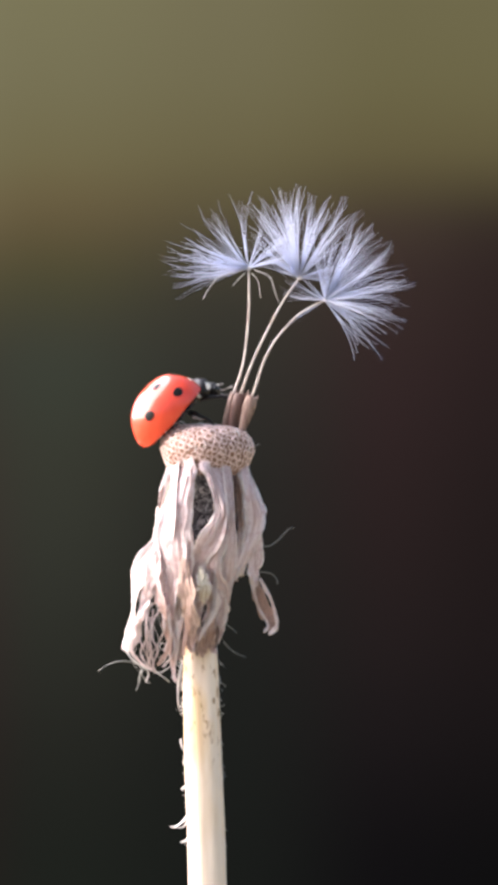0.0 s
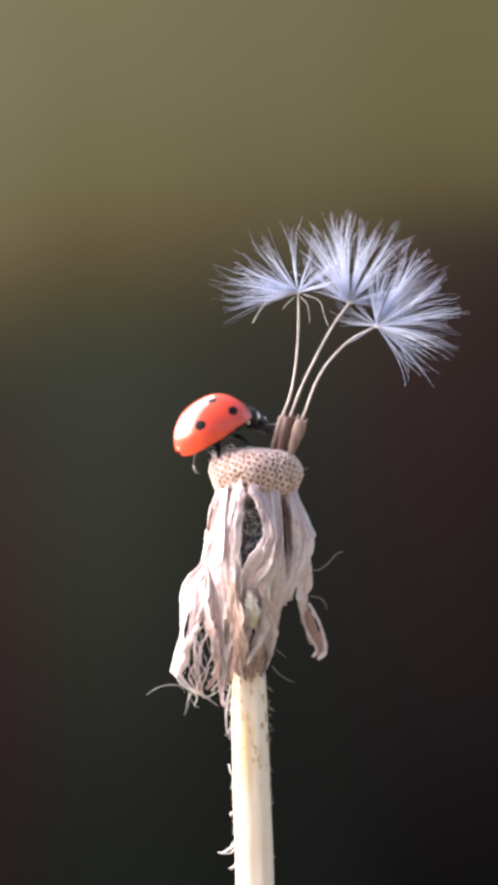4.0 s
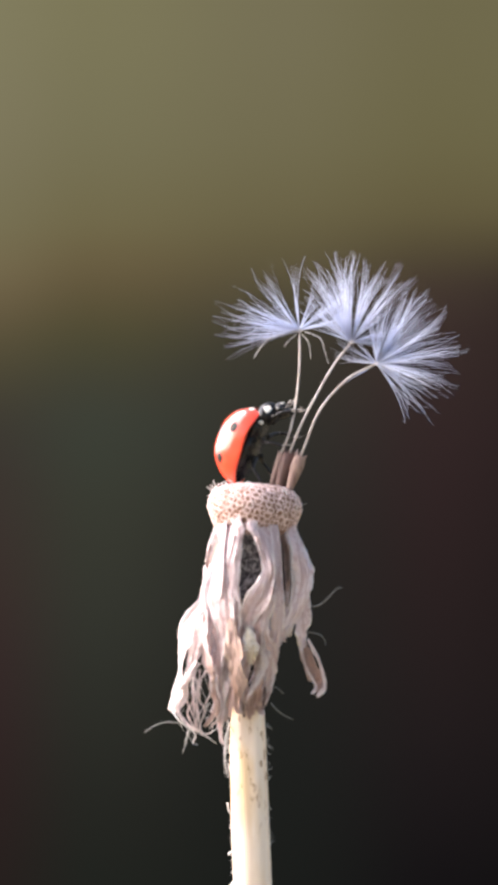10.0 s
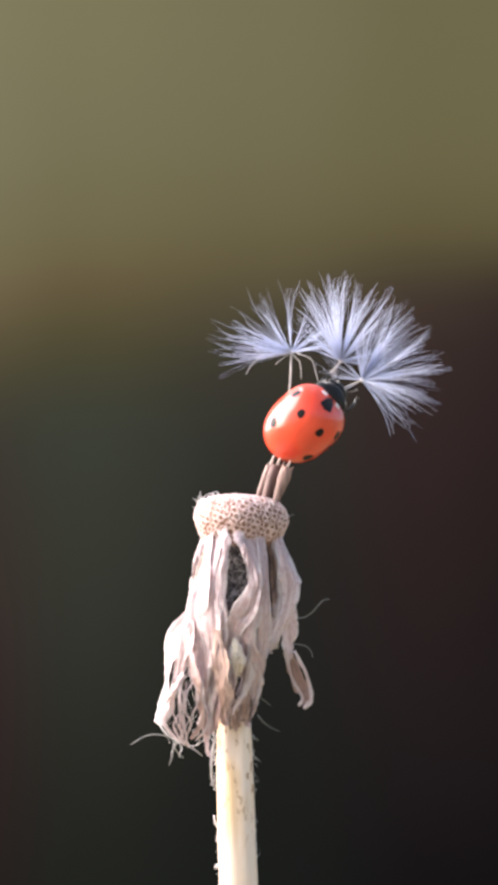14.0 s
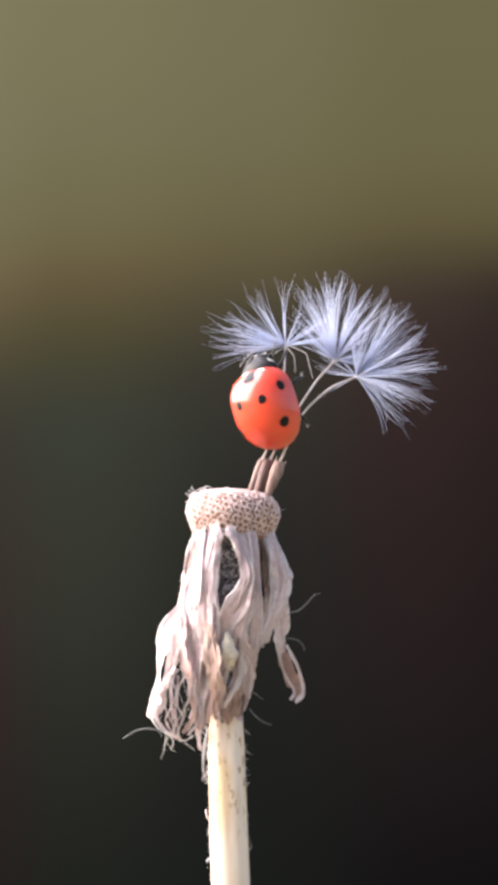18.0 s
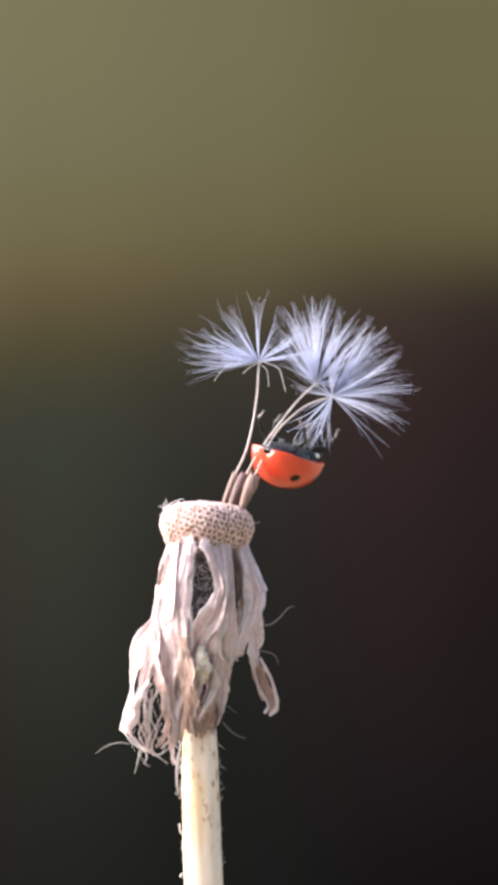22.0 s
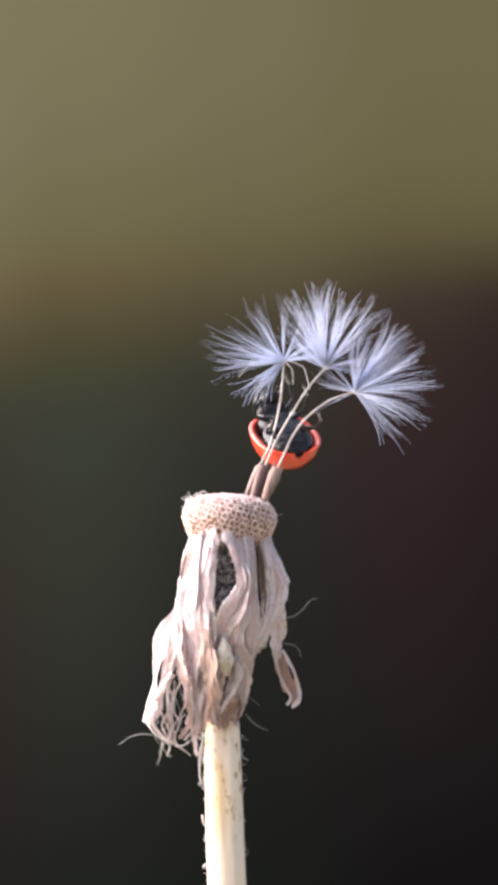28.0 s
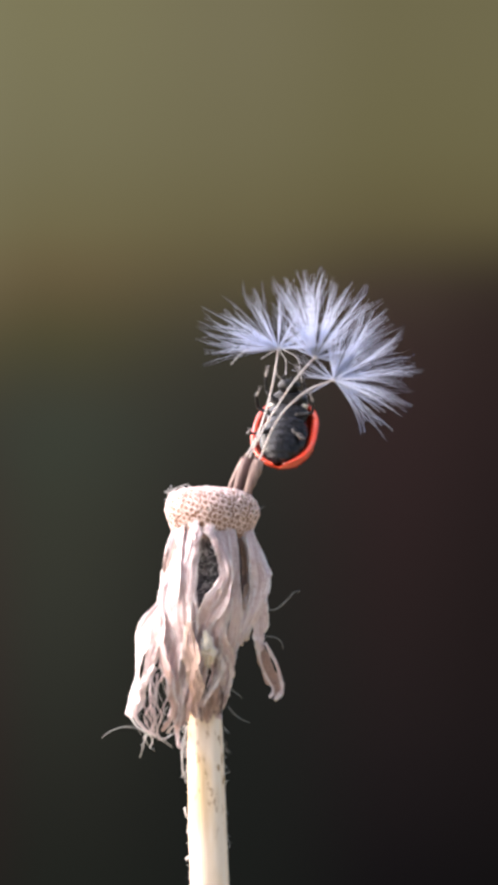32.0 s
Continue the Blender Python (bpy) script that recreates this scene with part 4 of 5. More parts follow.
def make_elytron(side):
    hinge = Vector((60, side * 10, 0))
    n, m = 46, 24
    verts, faces = [], []
    ring = 2 * m + 3
    for i in range(n):
        s = 0.004 + 0.99 * i / (n - 1)
        x, w, h = shell_profile(s)
        for k in range(m):
            verts.append((shell_point(s, 90 * k / (m - 1), side) - hinge) * UB)
        # folded-in lower edge and the inner face
        r = shell_rim(s)
        verts.append((Vector((x, side * (w * 1.01 + 0.8), r - 2.2)) - hinge) * UB)
        verts.append((Vector((x * 0.995, side * (w * 0.95 + 0.5), r - 2.6)) - hinge) * UB)
        verts.append((Vector((x * 0.97, side * (w * 0.77 + 0.5), r - 0.6)) - hinge) * UB)
        for k in reversed(range(m)):
            p = shell_point(s, 88 * k / (m - 1), side)
            verts.append((Vector((p.x * 0.985, p.y * 0.90 + side * 0.1, r + (p.z - r) * 0.92)) - hinge) * UB)
    for i in range(n - 1):
        for k in range(ring):
            if k == ring - 1:
                continue
            f = (i * ring + k, i * ring + k + 1, (i + 1) * ring + k + 1, (i + 1) * ring + k)
            faces.append(f if side > 0 else f[::-1])
    # the straight inner edge along the seam, with corners of its own so that it stays crisp
    base = len(verts)
    for i in range(n):
        verts += [verts[i * ring + ring - 1].copy(), verts[i * ring].copy()]
    for i in range(n - 1):
        f = (base + 2 * i, base + 2 * i + 1, base + 2 * i + 3, base + 2 * i + 2)
        faces.append(f if side > 0 else f[::-1])
    faces.append(tuple(range(ring)))
    faces.append(tuple((n - 1) * ring + k for k in range(ring)))
    ob = mesh_object("wing_case", verts, faces, MAT_RED)
    child(ob, ladybird, "glossy red wing case with black spots")
    ob.location = hinge * UB

    def patch(name, s0, theta0, rs, rt, mat, seed, half=False, lift=0.5):
        rng = random.Random(seed)
        verts, faces = [], []
        rays, rings = 30, 4
        wob = [1 + 0.08 * math.sin(2 * math.pi * k / rays * 2 + seed) + 0.04 * math.sin(2 * math.pi * k / rays * 3 + seed * 2) for k in range(rays + 1)]
        def place(r, a, up):
            st = max(0.006, s0 + rs * r * math.cos(a))
            th = theta0 + rt * r * math.sin(a)
            return (shell_point(st, max(0.0, th), side, up) - hinge) * UB
        verts.append(place(0, 0, lift))
        span = math.pi if half else 2 * math.pi
        for j in range(1, rings + 1):
            for k in range(rays + 1):
                up = lift if j < rings else 0.05
                verts.append(place(j / rings * wob[k], span * k / rays, up))
        for k in range(rays):
            faces.append((0, 1 + k, 2 + k))
            for j in range(rings - 1):
                a = 1 + j * (rays + 1) + k
                faces.append((a, a + rays + 1, a + rays + 2, a + 1))
        if side < 0:
            faces = [f[::-1] for f in faces]
        sp = mesh_object(name, verts, faces, mat)
        return child(sp, ob)

    patch("spot", 0.27, 63, 0.058, 9.2, MAT_SPOT, 1)
    patch("spot", 0.385, 23, 0.052, 7.6, MAT_SPOT, 2)
    patch("spot", 0.70, 52, 0.060, 10, MAT_SPOT, 3)
    patch("spot", 0.085, 0, 0.075, 15, MAT_SPOT, 4, half=True)
    patch("pale_mark", 0.022, 33, 0.018, 12, MAT_WHITE, 5)
    return ob


elytron_left = make_elytron(1)
elytron_right = make_elytron(-1)


def ellipsoid(name, centre, radii, mat, fn=None, seg=28, rings=18):
    verts, faces = [], []
    for i in range(rings + 1):
        a = math.pi * i / rings
        for k in range(seg):
            b = 2 * math.pi * k / seg
            v = Vector((math.cos(a), math.sin(a) * math.cos(b), math.sin(a) * math.sin(b)))
            p = Vector((v.x * radii[0], v.y * radii[1], v.z * radii[2]))
            if fn:
                p = fn(p, v)
            verts.append((p + Vector(centre)) * UB)
    for i in range(rings):
        for k in range(seg):
            k2 = (k + 1) % seg
            faces.append((i * seg + k, i * seg + k2, (i + 1) * seg + k2, (i + 1) * seg + k))
    return mesh_object(name, verts, faces, mat)


def belly_shape(p, v):
    # ring segments across the belly
    if v.z < 0.1:
        p = p + Vector((0, 0, -2.8 * abs(math.sin(p.x * 0.20)) ** 0.5 * (1 - abs(v.y)) ** 0.3))
    return p


abdomen = child(ellipsoid("abdomen", (-10, 0, -28), (58, 46, 20), MAT_BELLY, belly_shape, 36, 48), ladybird, "black segmented belly")
thorax = child(ellipsoid("thorax", (40, 0, -29), (33, 41, 19), MAT_BELLY, None, 28, 20), ladybird, "black underside of the chest")
for s in (1, -1):
    child(ellipsoid("folded_wing", (-2, 17 * s, -8), (54, 24, 29), MAT_WING, lambda p, v: p + Vector((0, 0, 2.2 * math.sin(p.x * 0.16 + p.y * 0.2)))), ladybird, "dark creased flight wing, folded")


for s in (1, -1):
    child(ellipsoid("pale_mark", (57, 31 * s, -36), (3.5, 8, 5), MAT_WHITE, None, 12, 8), thorax, "white side mark")


def pron_shape(p, v):
    x = p.x
    if v.x > 0:
        x *= 0.8
    y = p.y * (1 - 0.22 * max(0.0, v.x))
    z = p.z * (1 if v.z > 0 else 0.9)
    return Vector((x - 4 * abs(v.y) ** 2, y, z))


pronotum = child(ellipsoid("pronotum", (78, 0, -31), (26, 37, 19), MAT_BLACK, pron_shape, 40, 28), ladybird, "black neck shield with white corners")


def pron_patch(side):
    """The pale corner: an uneven blotch that follows the shield's front edge."""
    verts, faces = [], []
    n, m = 10, 10
    for i in range(n):
        for k in range(m):
            wob = 3 * math.sin(i * 0.9 + k * 1.3)
            a = radians(44 + 30 * i / (n - 1) + wob * 0.4)
            b = radians(-2 + 46 * k / (m - 1) * (0.75 + 0.25 * i / (n - 1)) + wob)
            v = Vector((math.cos(a), math.sin(a) * math.cos(b) * side, math.sin(a) * math.sin(b)))
            p = pron_shape(Vector((v.x * 26.6, v.y * 37.7, v.z * 19.6)), v)
            verts.append((p + Vector((78.3, 0, -31))) * UB)
    for i in range(n - 1):
        for k in range(m - 1):
            a = i * m + k
            f = (a, a + 1, a + m + 1, a + m)
            faces.append(f if side > 0 else f[::-1])
    child(mesh_object("white_corner", verts, faces, MAT_WHITE), pronotum, "white corner mark")


pron_patch(1), pron_patch(-1)

head = child(ellipsoid("head", (99, 0, -42), (14, 21, 16), MAT_BLACK), ladybird, "small black head")
for s in (1, -1):
    child(ellipsoid("eye", (101, 17 * s, -39), (6.5, 5.5, 6.5), MAT_EYE, None, 14, 10), head, "glossy black eye")
    child(ellipsoid("pale_spot", (108, 9 * s, -33), (2.6, 3.2, 2.4), MAT_WHITE, None, 12, 8), head, "pale forehead spot")
    verts, faces = [], []
    pts = [(108, 12 * s, -44), (117, 21 * s, -43), (124, 26 * s, -41), (131, 27 * s, -42)]
    tube(verts, faces, [np.array(p) * UB for p in catmull(pts, 12)], [UB * r for r in (1.2, 1.1, 1.1, 1.0, 1.0, 1.0, 1.1, 1.3, 1.8, 2.3, 2.3, 1.2)], 6)
    child(mesh_object("antenna", verts, faces, MAT_FOOT), head, "short grey-brown clubbed antenna")
    verts, faces = [], []
    pts = [(108, 6 * s, -51), (112, 9 * s, -57), (114, 8 * s, -62)]
    tube(verts, faces, [np.array(p) * UB for p in catmull(pts, 8)], [UB * r for r in (2.2, 2.2, 2.0, 2.2, 2.8, 3.2, 3.0, 1.6)], 6)
    child(mesh_object("palp", verts, faces, MAT_BLACK), head)


# the shield and the head nod forward
nod = Matrix.Translation(Vector((62, 0, -26)) * UB) @ Matrix.Rotation(radians(28), 4, "Y") @ Matrix.Translation(Vector((62, 0, -26)) * -UB)
for piece in (pronotum, head):
    for ob in (piece, *piece.children):
        ob.data.transform(nod)


def make_leg(side, hip, knee, ankle, toe):
    """A leg with its joint at the hip; the points are in the body's space."""
    hip = np.array(hip, float)
    flip = np.array((1, side, 1))
    pts = [np.array(p, float) - hip for p in (hip, knee, ankle, toe)]
    pts = [p * flip for p in pts]
    verts, faces = [], []
    femur = catmull([pts[0], (pts[0] + pts[1]) / 2 + np.array((0, 0, 3)), pts[1]], 9)
    tube(verts, faces, [p * UB for p in femur], [UB * r for r in (3.6, 4.4, 5.0, 5.1, 4.9, 4.5, 4.0, 3.4, 2.7)], 8)
    tibia = catmull([pts[1], (pts[1] + pts[2]) / 2 + np.array((1.5, 0, 1)), pts[2]], 8)
    tube(verts, faces, [p * UB for p in tibia], [UB * r for r in (2.4, 2.6, 2.8, 2.9, 2.9, 2.7, 2.5, 2.2)], 8)
    ob = mesh_object("leg", verts, faces, MAT_BLACK)
    ob.location = Vector(hip * flip) * UB
    child(ob, ladybird, "jointed black leg")
    verts, faces = [], []
    foot = catmull([pts[2], (pts[2] + pts[3]) / 2 + np.array((0, 0, 2)), pts[3]], 9)
    tube(verts, faces, [p * UB for p in foot], [UB * r for r in (2.0, 2.6, 2.0, 2.8, 2.2, 2.0, 1.6, 1.6, 1.0)], 6)
    for w in (-1, 1):
        tube(verts, faces, [p * UB for p in catmull([pts[3], pts[3] + np.array((3, 2 * w, -1)), pts[3] + np.array((5, 3 * w, -4))], 5)], [0.9 * UB, 0.8 * UB, 0.7 * UB, 0.6 * UB, 0.3 * UB], 5)
    child(mesh_object("foot", verts, faces, MAT_FOOT), ob, "small greyish clawed foot")
    return ob


legs = []
for s in (1, -1):
    legs.append(make_leg(s, (56, 16, -48), (78, 38, -58), (95, 36, -80), (104, 30, -92)))
    legs.append(make_leg(s, (26, 20, -50), (32, 52, -58), (38, 55, -86), (44, 48, -99)))
    legs.append(make_leg(s, (-8, 20, -51), (-26, 48, -58), (-44, 50, -84), (-48, 42, -97)))


def stance(u, v, h, ahead, back):
    """The ladybird's pose: plan place, and the ways of its head and of its back as (right, up, towards the camera)."""
    x = Vector((ahead[0], -ahead[2], ahead[1])).normalized()
    z = Vector((back[0], -back[2], back[1]))
    z = (z - x * z.dot(x)).normalized()
    y = z.cross(x)
    m = Matrix((x, y, z)).transposed().to_4x4()
    return Matrix.Translation(at(u, v, h)) @ m


def drag(tuft, rows):
    """Swings a tuft about its hub by (seconds, degrees)."""
    home = tuft.location.copy()
    walk(tuft, [(t, Matrix.Translation(home) @ pose(0, 0, 0, 0, -a, 0)) for t, a in rows])


def give_way(seed, pappus, foot, side, away):
    """Bends a seed at its foot by (seconds, degrees) to the side and away; its parachute stays level."""
    rest = pappus.location.copy()
    both, level = [], []
    for t in sorted({k[0] for k in side} | {k[0] for k in away}):
        a = float(np.interp(t, [k[0] for k in side], [k[1] for k in side]))
        b = float(np.interp(t, [k[0] for k in away], [k[1] for k in away]))
        both.append((t, Matrix.Translation(at(*foot)) @ pose(0, 0, 0, -b, a, 0)))
        level.append((t, Matrix.Translation(rest) @ pose(0, 0, 0, b, 0, 0)))
    walk(seed, both)
    walk(pappus, level)


def motions():
    walk(ladybird, [
        (0.00, stance(433, 773, 1, (0.69, 0.71, -0.11), (-0.66, 0.69, 0.28))),
        (0.40, stance(431, 773, 1, (0.69, 0.72, -0.11), (-0.65, 0.68, 0.34))),
        (0.80, stance(429, 772, 1, (0.67, 0.74, -0.10), (-0.66, 0.65, 0.38))),
        (1.00, stance(425, 773, 1, (0.67, 0.73, -0.10), (-0.65, 0.65, 0.40))),
        (1.20, stance(422, 773, 1, (0.67, 0.73, -0.11), (-0.64, 0.65, 0.41))),
        (1.60, stance(420, 777, 2, (0.68, 0.72, -0.13), (-0.62, 0.66, 0.42))),
        (2.00, stance(428, 767, 2, (0.68, 0.72, -0.14), (-0.61, 0.66, 0.43))),
        (2.50, stance(431, 762, 3, (0.68, 0.71, -0.16), (-0.60, 0.68, 0.42))),
        (3.50, stance(438, 763, 4, (0.77, 0.58, -0.26), (-0.49, 0.81, 0.33))),
        (4.50, stance(427, 749, 5, (0.84, 0.42, -0.35), (-0.34, 0.91, 0.25))),
        (5.00, stance(432, 747, 5, (0.82, 0.43, -0.37), (-0.37, 0.90, 0.24))),
        (5.40, stance(434, 755, 3, (0.80, 0.55, -0.25), (-0.50, 0.83, 0.25))),
        (5.80, stance(437, 744, 1, (0.77, 0.63, -0.14), (-0.58, 0.77, 0.26))),
        (6.00, stance(454, 747, 0, (0.72, 0.69, -0.09), (-0.63, 0.71, 0.32))),
        (6.20, stance(457, 749, 3, (0.83, 0.56, -0.09), (-0.52, 0.82, 0.25))),
        (6.40, stance(447, 756, 6, (0.80, 0.22, -0.56), (-0.31, 0.95, -0.08))),
        (6.60, stance(433, 763, 8, (0.54, -0.06, -0.84), (-0.39, 0.87, -0.31))),
        (7.00, stance(448, 773, 13, (0.33, -0.20, -0.92), (-0.49, 0.80, -0.35))),
        (7.20, stance(448, 773, 13, (0.33, -0.20, -0.92), (-0.48, 0.80, -0.34))),
        (7.50, stance(447, 772, 13, (0.33, -0.19, -0.92), (-0.48, 0.81, -0.34))),
        (7.80, stance(448, 768, 13, (0.34, -0.19, -0.92), (-0.48, 0.81, -0.34))),
        (8.00, stance(445, 767, 13, (0.37, -0.19, -0.91), (-0.46, 0.82, -0.35))),
        (8.20, stance(444, 768, 11, (0.52, -0.08, -0.85), (-0.35, 0.89, -0.30))),
        (8.40, stance(447, 765, 9, (0.59, 0.01, -0.81), (-0.31, 0.92, -0.21))),
        (8.60, stance(444, 771, 6, (0.88, 0.40, -0.27), (-0.41, 0.91, -0.00))),
        (8.80, stance(450, 755, 4, (0.76, 0.61, -0.20), (-0.59, 0.79, 0.16))),
        (9.00, stance(463, 728, 2, (0.74, 0.65, -0.18), (-0.61, 0.76, 0.22))),
        (9.20, stance(476, 717, 2, (0.61, 0.79, -0.11), (-0.77, 0.62, 0.18))),
        (9.50, stance(491, 743, 10, (0.57, 0.80, 0.19), (-0.79, 0.47, 0.38))),
        (9.80, stance(479, 746, -10, (0.55, 0.78, 0.29), (-0.81, 0.58, -0.03))),
        (10.00, stance(487, 736, -39, (0.37, 0.91, 0.21), (-0.89, 0.41, -0.20))),
        (10.20, stance(494, 739, -71, (0.24, 0.97, 0.04), (-0.85, 0.23, -0.48))),
        (10.30, stance(501, 733, 0, (0.69, 0.71, -0.15), (-0.71, 0.70, 0.04))),
        (10.40, stance(508, 727, 34, (0.85, 0.44, -0.29), (-0.14, 0.72, 0.68))),
        (10.50, stance(565, 734, 35, (0.76, 0.45, -0.48), (0.02, 0.71, 0.70))),
        (10.70, stance(638, 762, 38, (0.28, 0.80, -0.53), (0.22, 0.49, 0.85))),
        (10.80, stance(650, 769, 11, (0.28, 0.92, -0.26), (0.70, -0.01, 0.71))),
        (10.90, stance(664, 774, -15, (0.44, 0.90, -0.00), (0.89, -0.43, 0.17))),
        (11.00, stance(664, 772, -19, (0.48, 0.88, 0.02), (0.87, -0.47, 0.17))),
        (11.20, stance(668, 755, -19, (0.39, 0.92, -0.01), (0.91, -0.39, 0.11))),
        (11.30, stance(661, 742, 7, (0.24, 0.97, -0.03), (0.78, -0.17, 0.60))),
        (11.40, stance(653, 730, 33, (0.12, 0.98, -0.14), (0.41, 0.08, 0.91))),
        (11.60, stance(626, 693, 39, (0.08, 0.99, -0.12), (-0.03, 0.12, 0.99))),
        (11.80, stance(603, 674, 38, (-0.01, 1.00, -0.09), (-0.16, 0.09, 0.98))),
        (12.00, stance(553, 667, 13, (0.00, 1.00, -0.01), (-0.81, 0.01, 0.58))),
        (12.10, stance(582, 692, -28, (-0.04, 1.00, 0.03), (-1.00, -0.04, -0.02))),
        (12.15, stance(589, 705, -58, (-0.16, 0.98, -0.07), (-0.81, -0.17, -0.57))),
        (12.20, stance(596, 718, -88, (-0.21, 0.95, -0.22), (-0.32, -0.28, -0.90))),
        (12.40, stance(596, 719, -88, (-0.25, 0.94, -0.23), (-0.35, -0.31, -0.88))),
        (12.60, stance(579, 727, -84, (-0.47, 0.88, 0.02), (-0.76, -0.40, -0.50))),
        (12.80, stance(580, 741, -83, (-0.48, 0.87, -0.04), (-0.75, -0.46, -0.48))),
        (13.00, stance(569, 727, -86, (-0.33, 0.94, -0.02), (-0.80, -0.29, -0.50))),
        (13.10, stance(565, 724, -44, (-0.03, 1.00, 0.01), (-0.95, -0.03, -0.30))),
        (13.20, stance(564, 719, -0, (0.34, 0.94, 0.03), (-0.94, 0.33, 0.08))),
        (13.40, stance(564, 712, 23, (0.53, 0.84, -0.12), (-0.72, 0.52, 0.46))),
        (13.60, stance(564, 702, 28, (0.51, 0.83, -0.22), (-0.67, 0.55, 0.50))),
        (13.80, stance(599, 700, 37, (0.64, 0.77, -0.05), (-0.27, 0.28, 0.92))),
        (14.00, stance(628, 692, 25, (0.71, 0.69, 0.16), (-0.05, -0.17, 0.98))),
        (14.20, stance(631, 688, 28, (0.69, 0.71, 0.14), (-0.12, -0.09, 0.99))),
        (14.35, stance(596, 683, 28, (0.43, 0.90, 0.00), (-0.45, 0.21, 0.86))),
        (14.50, stance(559, 678, 28, (0.21, 0.94, -0.25), (-0.78, 0.32, 0.53))),
        (15.20, stance(577, 698, 35, (0.23, 0.96, -0.14), (-0.51, 0.24, 0.83))),
        (15.55, stance(594, 709, 23, (0.31, 0.95, 0.06), (0.05, -0.08, 1.00))),
        (15.90, stance(611, 719, 11, (0.47, 0.87, 0.14), (0.56, -0.42, 0.72))),
        (16.20, stance(618, 729, -39, (0.64, 0.71, 0.30), (0.69, -0.70, 0.18))),
        (16.50, stance(625, 738, -90, (0.82, 0.50, 0.29), (0.57, -0.70, -0.43))),
        (16.70, stance(652, 742, -34, (0.53, 0.82, 0.21), (0.85, -0.53, -0.06))),
        (16.90, stance(667, 728, 14, (0.32, 0.91, 0.25), (0.66, -0.41, 0.63))),
        (17.00, stance(668, 722, 19, (0.20, 0.95, 0.24), (0.60, -0.31, 0.73))),
        (17.20, stance(639, 700, 34, (-0.00, 1.00, 0.02), (-0.03, -0.02, 1.00))),
        (17.40, stance(626, 696, 34, (-0.01, 1.00, 0.01), (-0.01, -0.01, 1.00))),
        (17.60, stance(622, 693, 34, (-0.01, 1.00, 0.01), (0.01, -0.01, 1.00))),
        (17.80, stance(597, 678, 30, (-0.16, 0.99, 0.05), (-0.39, -0.11, 0.92))),
        (18.00, stance(567, 672, 25, (-0.25, 0.97, -0.01), (-0.52, -0.12, 0.85))),
        (18.20, stance(559, 675, 30, (-0.30, 0.95, -0.06), (-0.46, -0.09, 0.89))),
        (18.40, stance(552, 674, 29, (-0.25, 0.96, -0.15), (-0.61, -0.04, 0.79))),
        (18.50, stance(555, 691, 2, (-0.08, 0.99, -0.11), (-0.93, -0.04, 0.35))),
        (18.60, stance(558, 709, -24, (0.02, 1.00, -0.01), (-0.98, 0.02, -0.18))),
        (18.70, stance(578, 720, -54, (-0.07, 0.95, -0.31), (-0.67, -0.28, -0.69))),
        (18.80, stance(599, 730, -84, (0.04, 0.80, -0.59), (-0.07, -0.59, -0.80))),
        (19.00, stance(600, 739, -80, (-0.04, 0.66, -0.75), (-0.21, -0.74, -0.64))),
        (19.30, stance(593, 742, -82, (-0.20, 0.78, -0.60), (-0.30, -0.63, -0.72))),
        (19.60, stance(559, 725, -87, (-0.45, 0.89, -0.03), (-0.75, -0.40, -0.52))),
        (19.80, stance(548, 683, -85, (-0.36, 0.92, 0.13), (-0.90, -0.31, -0.32))),
        (20.00, stance(562, 704, -94, (-0.35, 0.92, 0.19), (-0.91, -0.28, -0.32))),
        (20.07, stance(578, 704, -54, (0.03, 0.99, 0.13), (-0.97, -0.01, 0.25))),
        (20.13, stance(592, 704, -13, (0.34, 0.93, -0.13), (-0.63, 0.32, 0.70))),
        (20.20, stance(607, 705, 26, (0.46, 0.75, -0.48), (-0.04, 0.56, 0.83))),
        (20.40, stance(639, 706, 33, (0.30, 0.83, -0.47), (0.05, 0.47, 0.88))),
        (20.60, stance(652, 695, 34, (0.24, 0.86, -0.46), (0.04, 0.46, 0.89))),
        (20.70, stance(652, 707, 22, (0.35, 0.89, -0.29), (0.40, 0.14, 0.90))),
        (20.80, stance(652, 717, 10, (0.52, 0.84, -0.16), (0.64, -0.26, 0.72))),
        (21.00, stance(692, 734, -73, (0.67, 0.74, -0.02), (0.74, -0.66, 0.14))),
        (21.20, stance(678, 732, -62, (0.84, 0.54, 0.09), (0.53, -0.84, 0.12))),
        (21.40, stance(673, 732, -67, (0.92, 0.40, -0.01), (0.40, -0.92, 0.02))),
        (21.60, stance(704, 742, -59, (0.98, 0.18, -0.00), (0.18, -0.98, -0.03))),
        (21.80, stance(680, 758, -64, (0.94, -0.06, -0.33), (-0.11, -0.98, -0.13))),
        (22.00, stance(662, 753, -53, (0.57, -0.03, -0.82), (-0.21, -0.97, -0.11))),
        (22.20, stance(672, 775, -45, (0.60, 0.00, -0.80), (-0.15, -0.98, -0.12))),
        (22.40, stance(672, 769, -16, (0.57, -0.29, -0.77), (-0.28, -0.95, 0.15))),
        (22.50, stance(661, 751, -53, (0.72, 0.24, -0.66), (-0.02, -0.93, -0.36))),
        (22.60, stance(650, 732, -89, (0.70, 0.65, -0.30), (0.26, -0.62, -0.73))),
        (22.80, stance(647, 732, -89, (0.16, 0.78, -0.60), (0.04, -0.62, -0.79))),
        (23.00, stance(638, 736, -86, (0.08, 0.76, -0.64), (0.06, -0.65, -0.76))),
        (23.30, stance(618, 726, -91, (-0.13, 0.76, -0.64), (-0.03, -0.64, -0.77))),
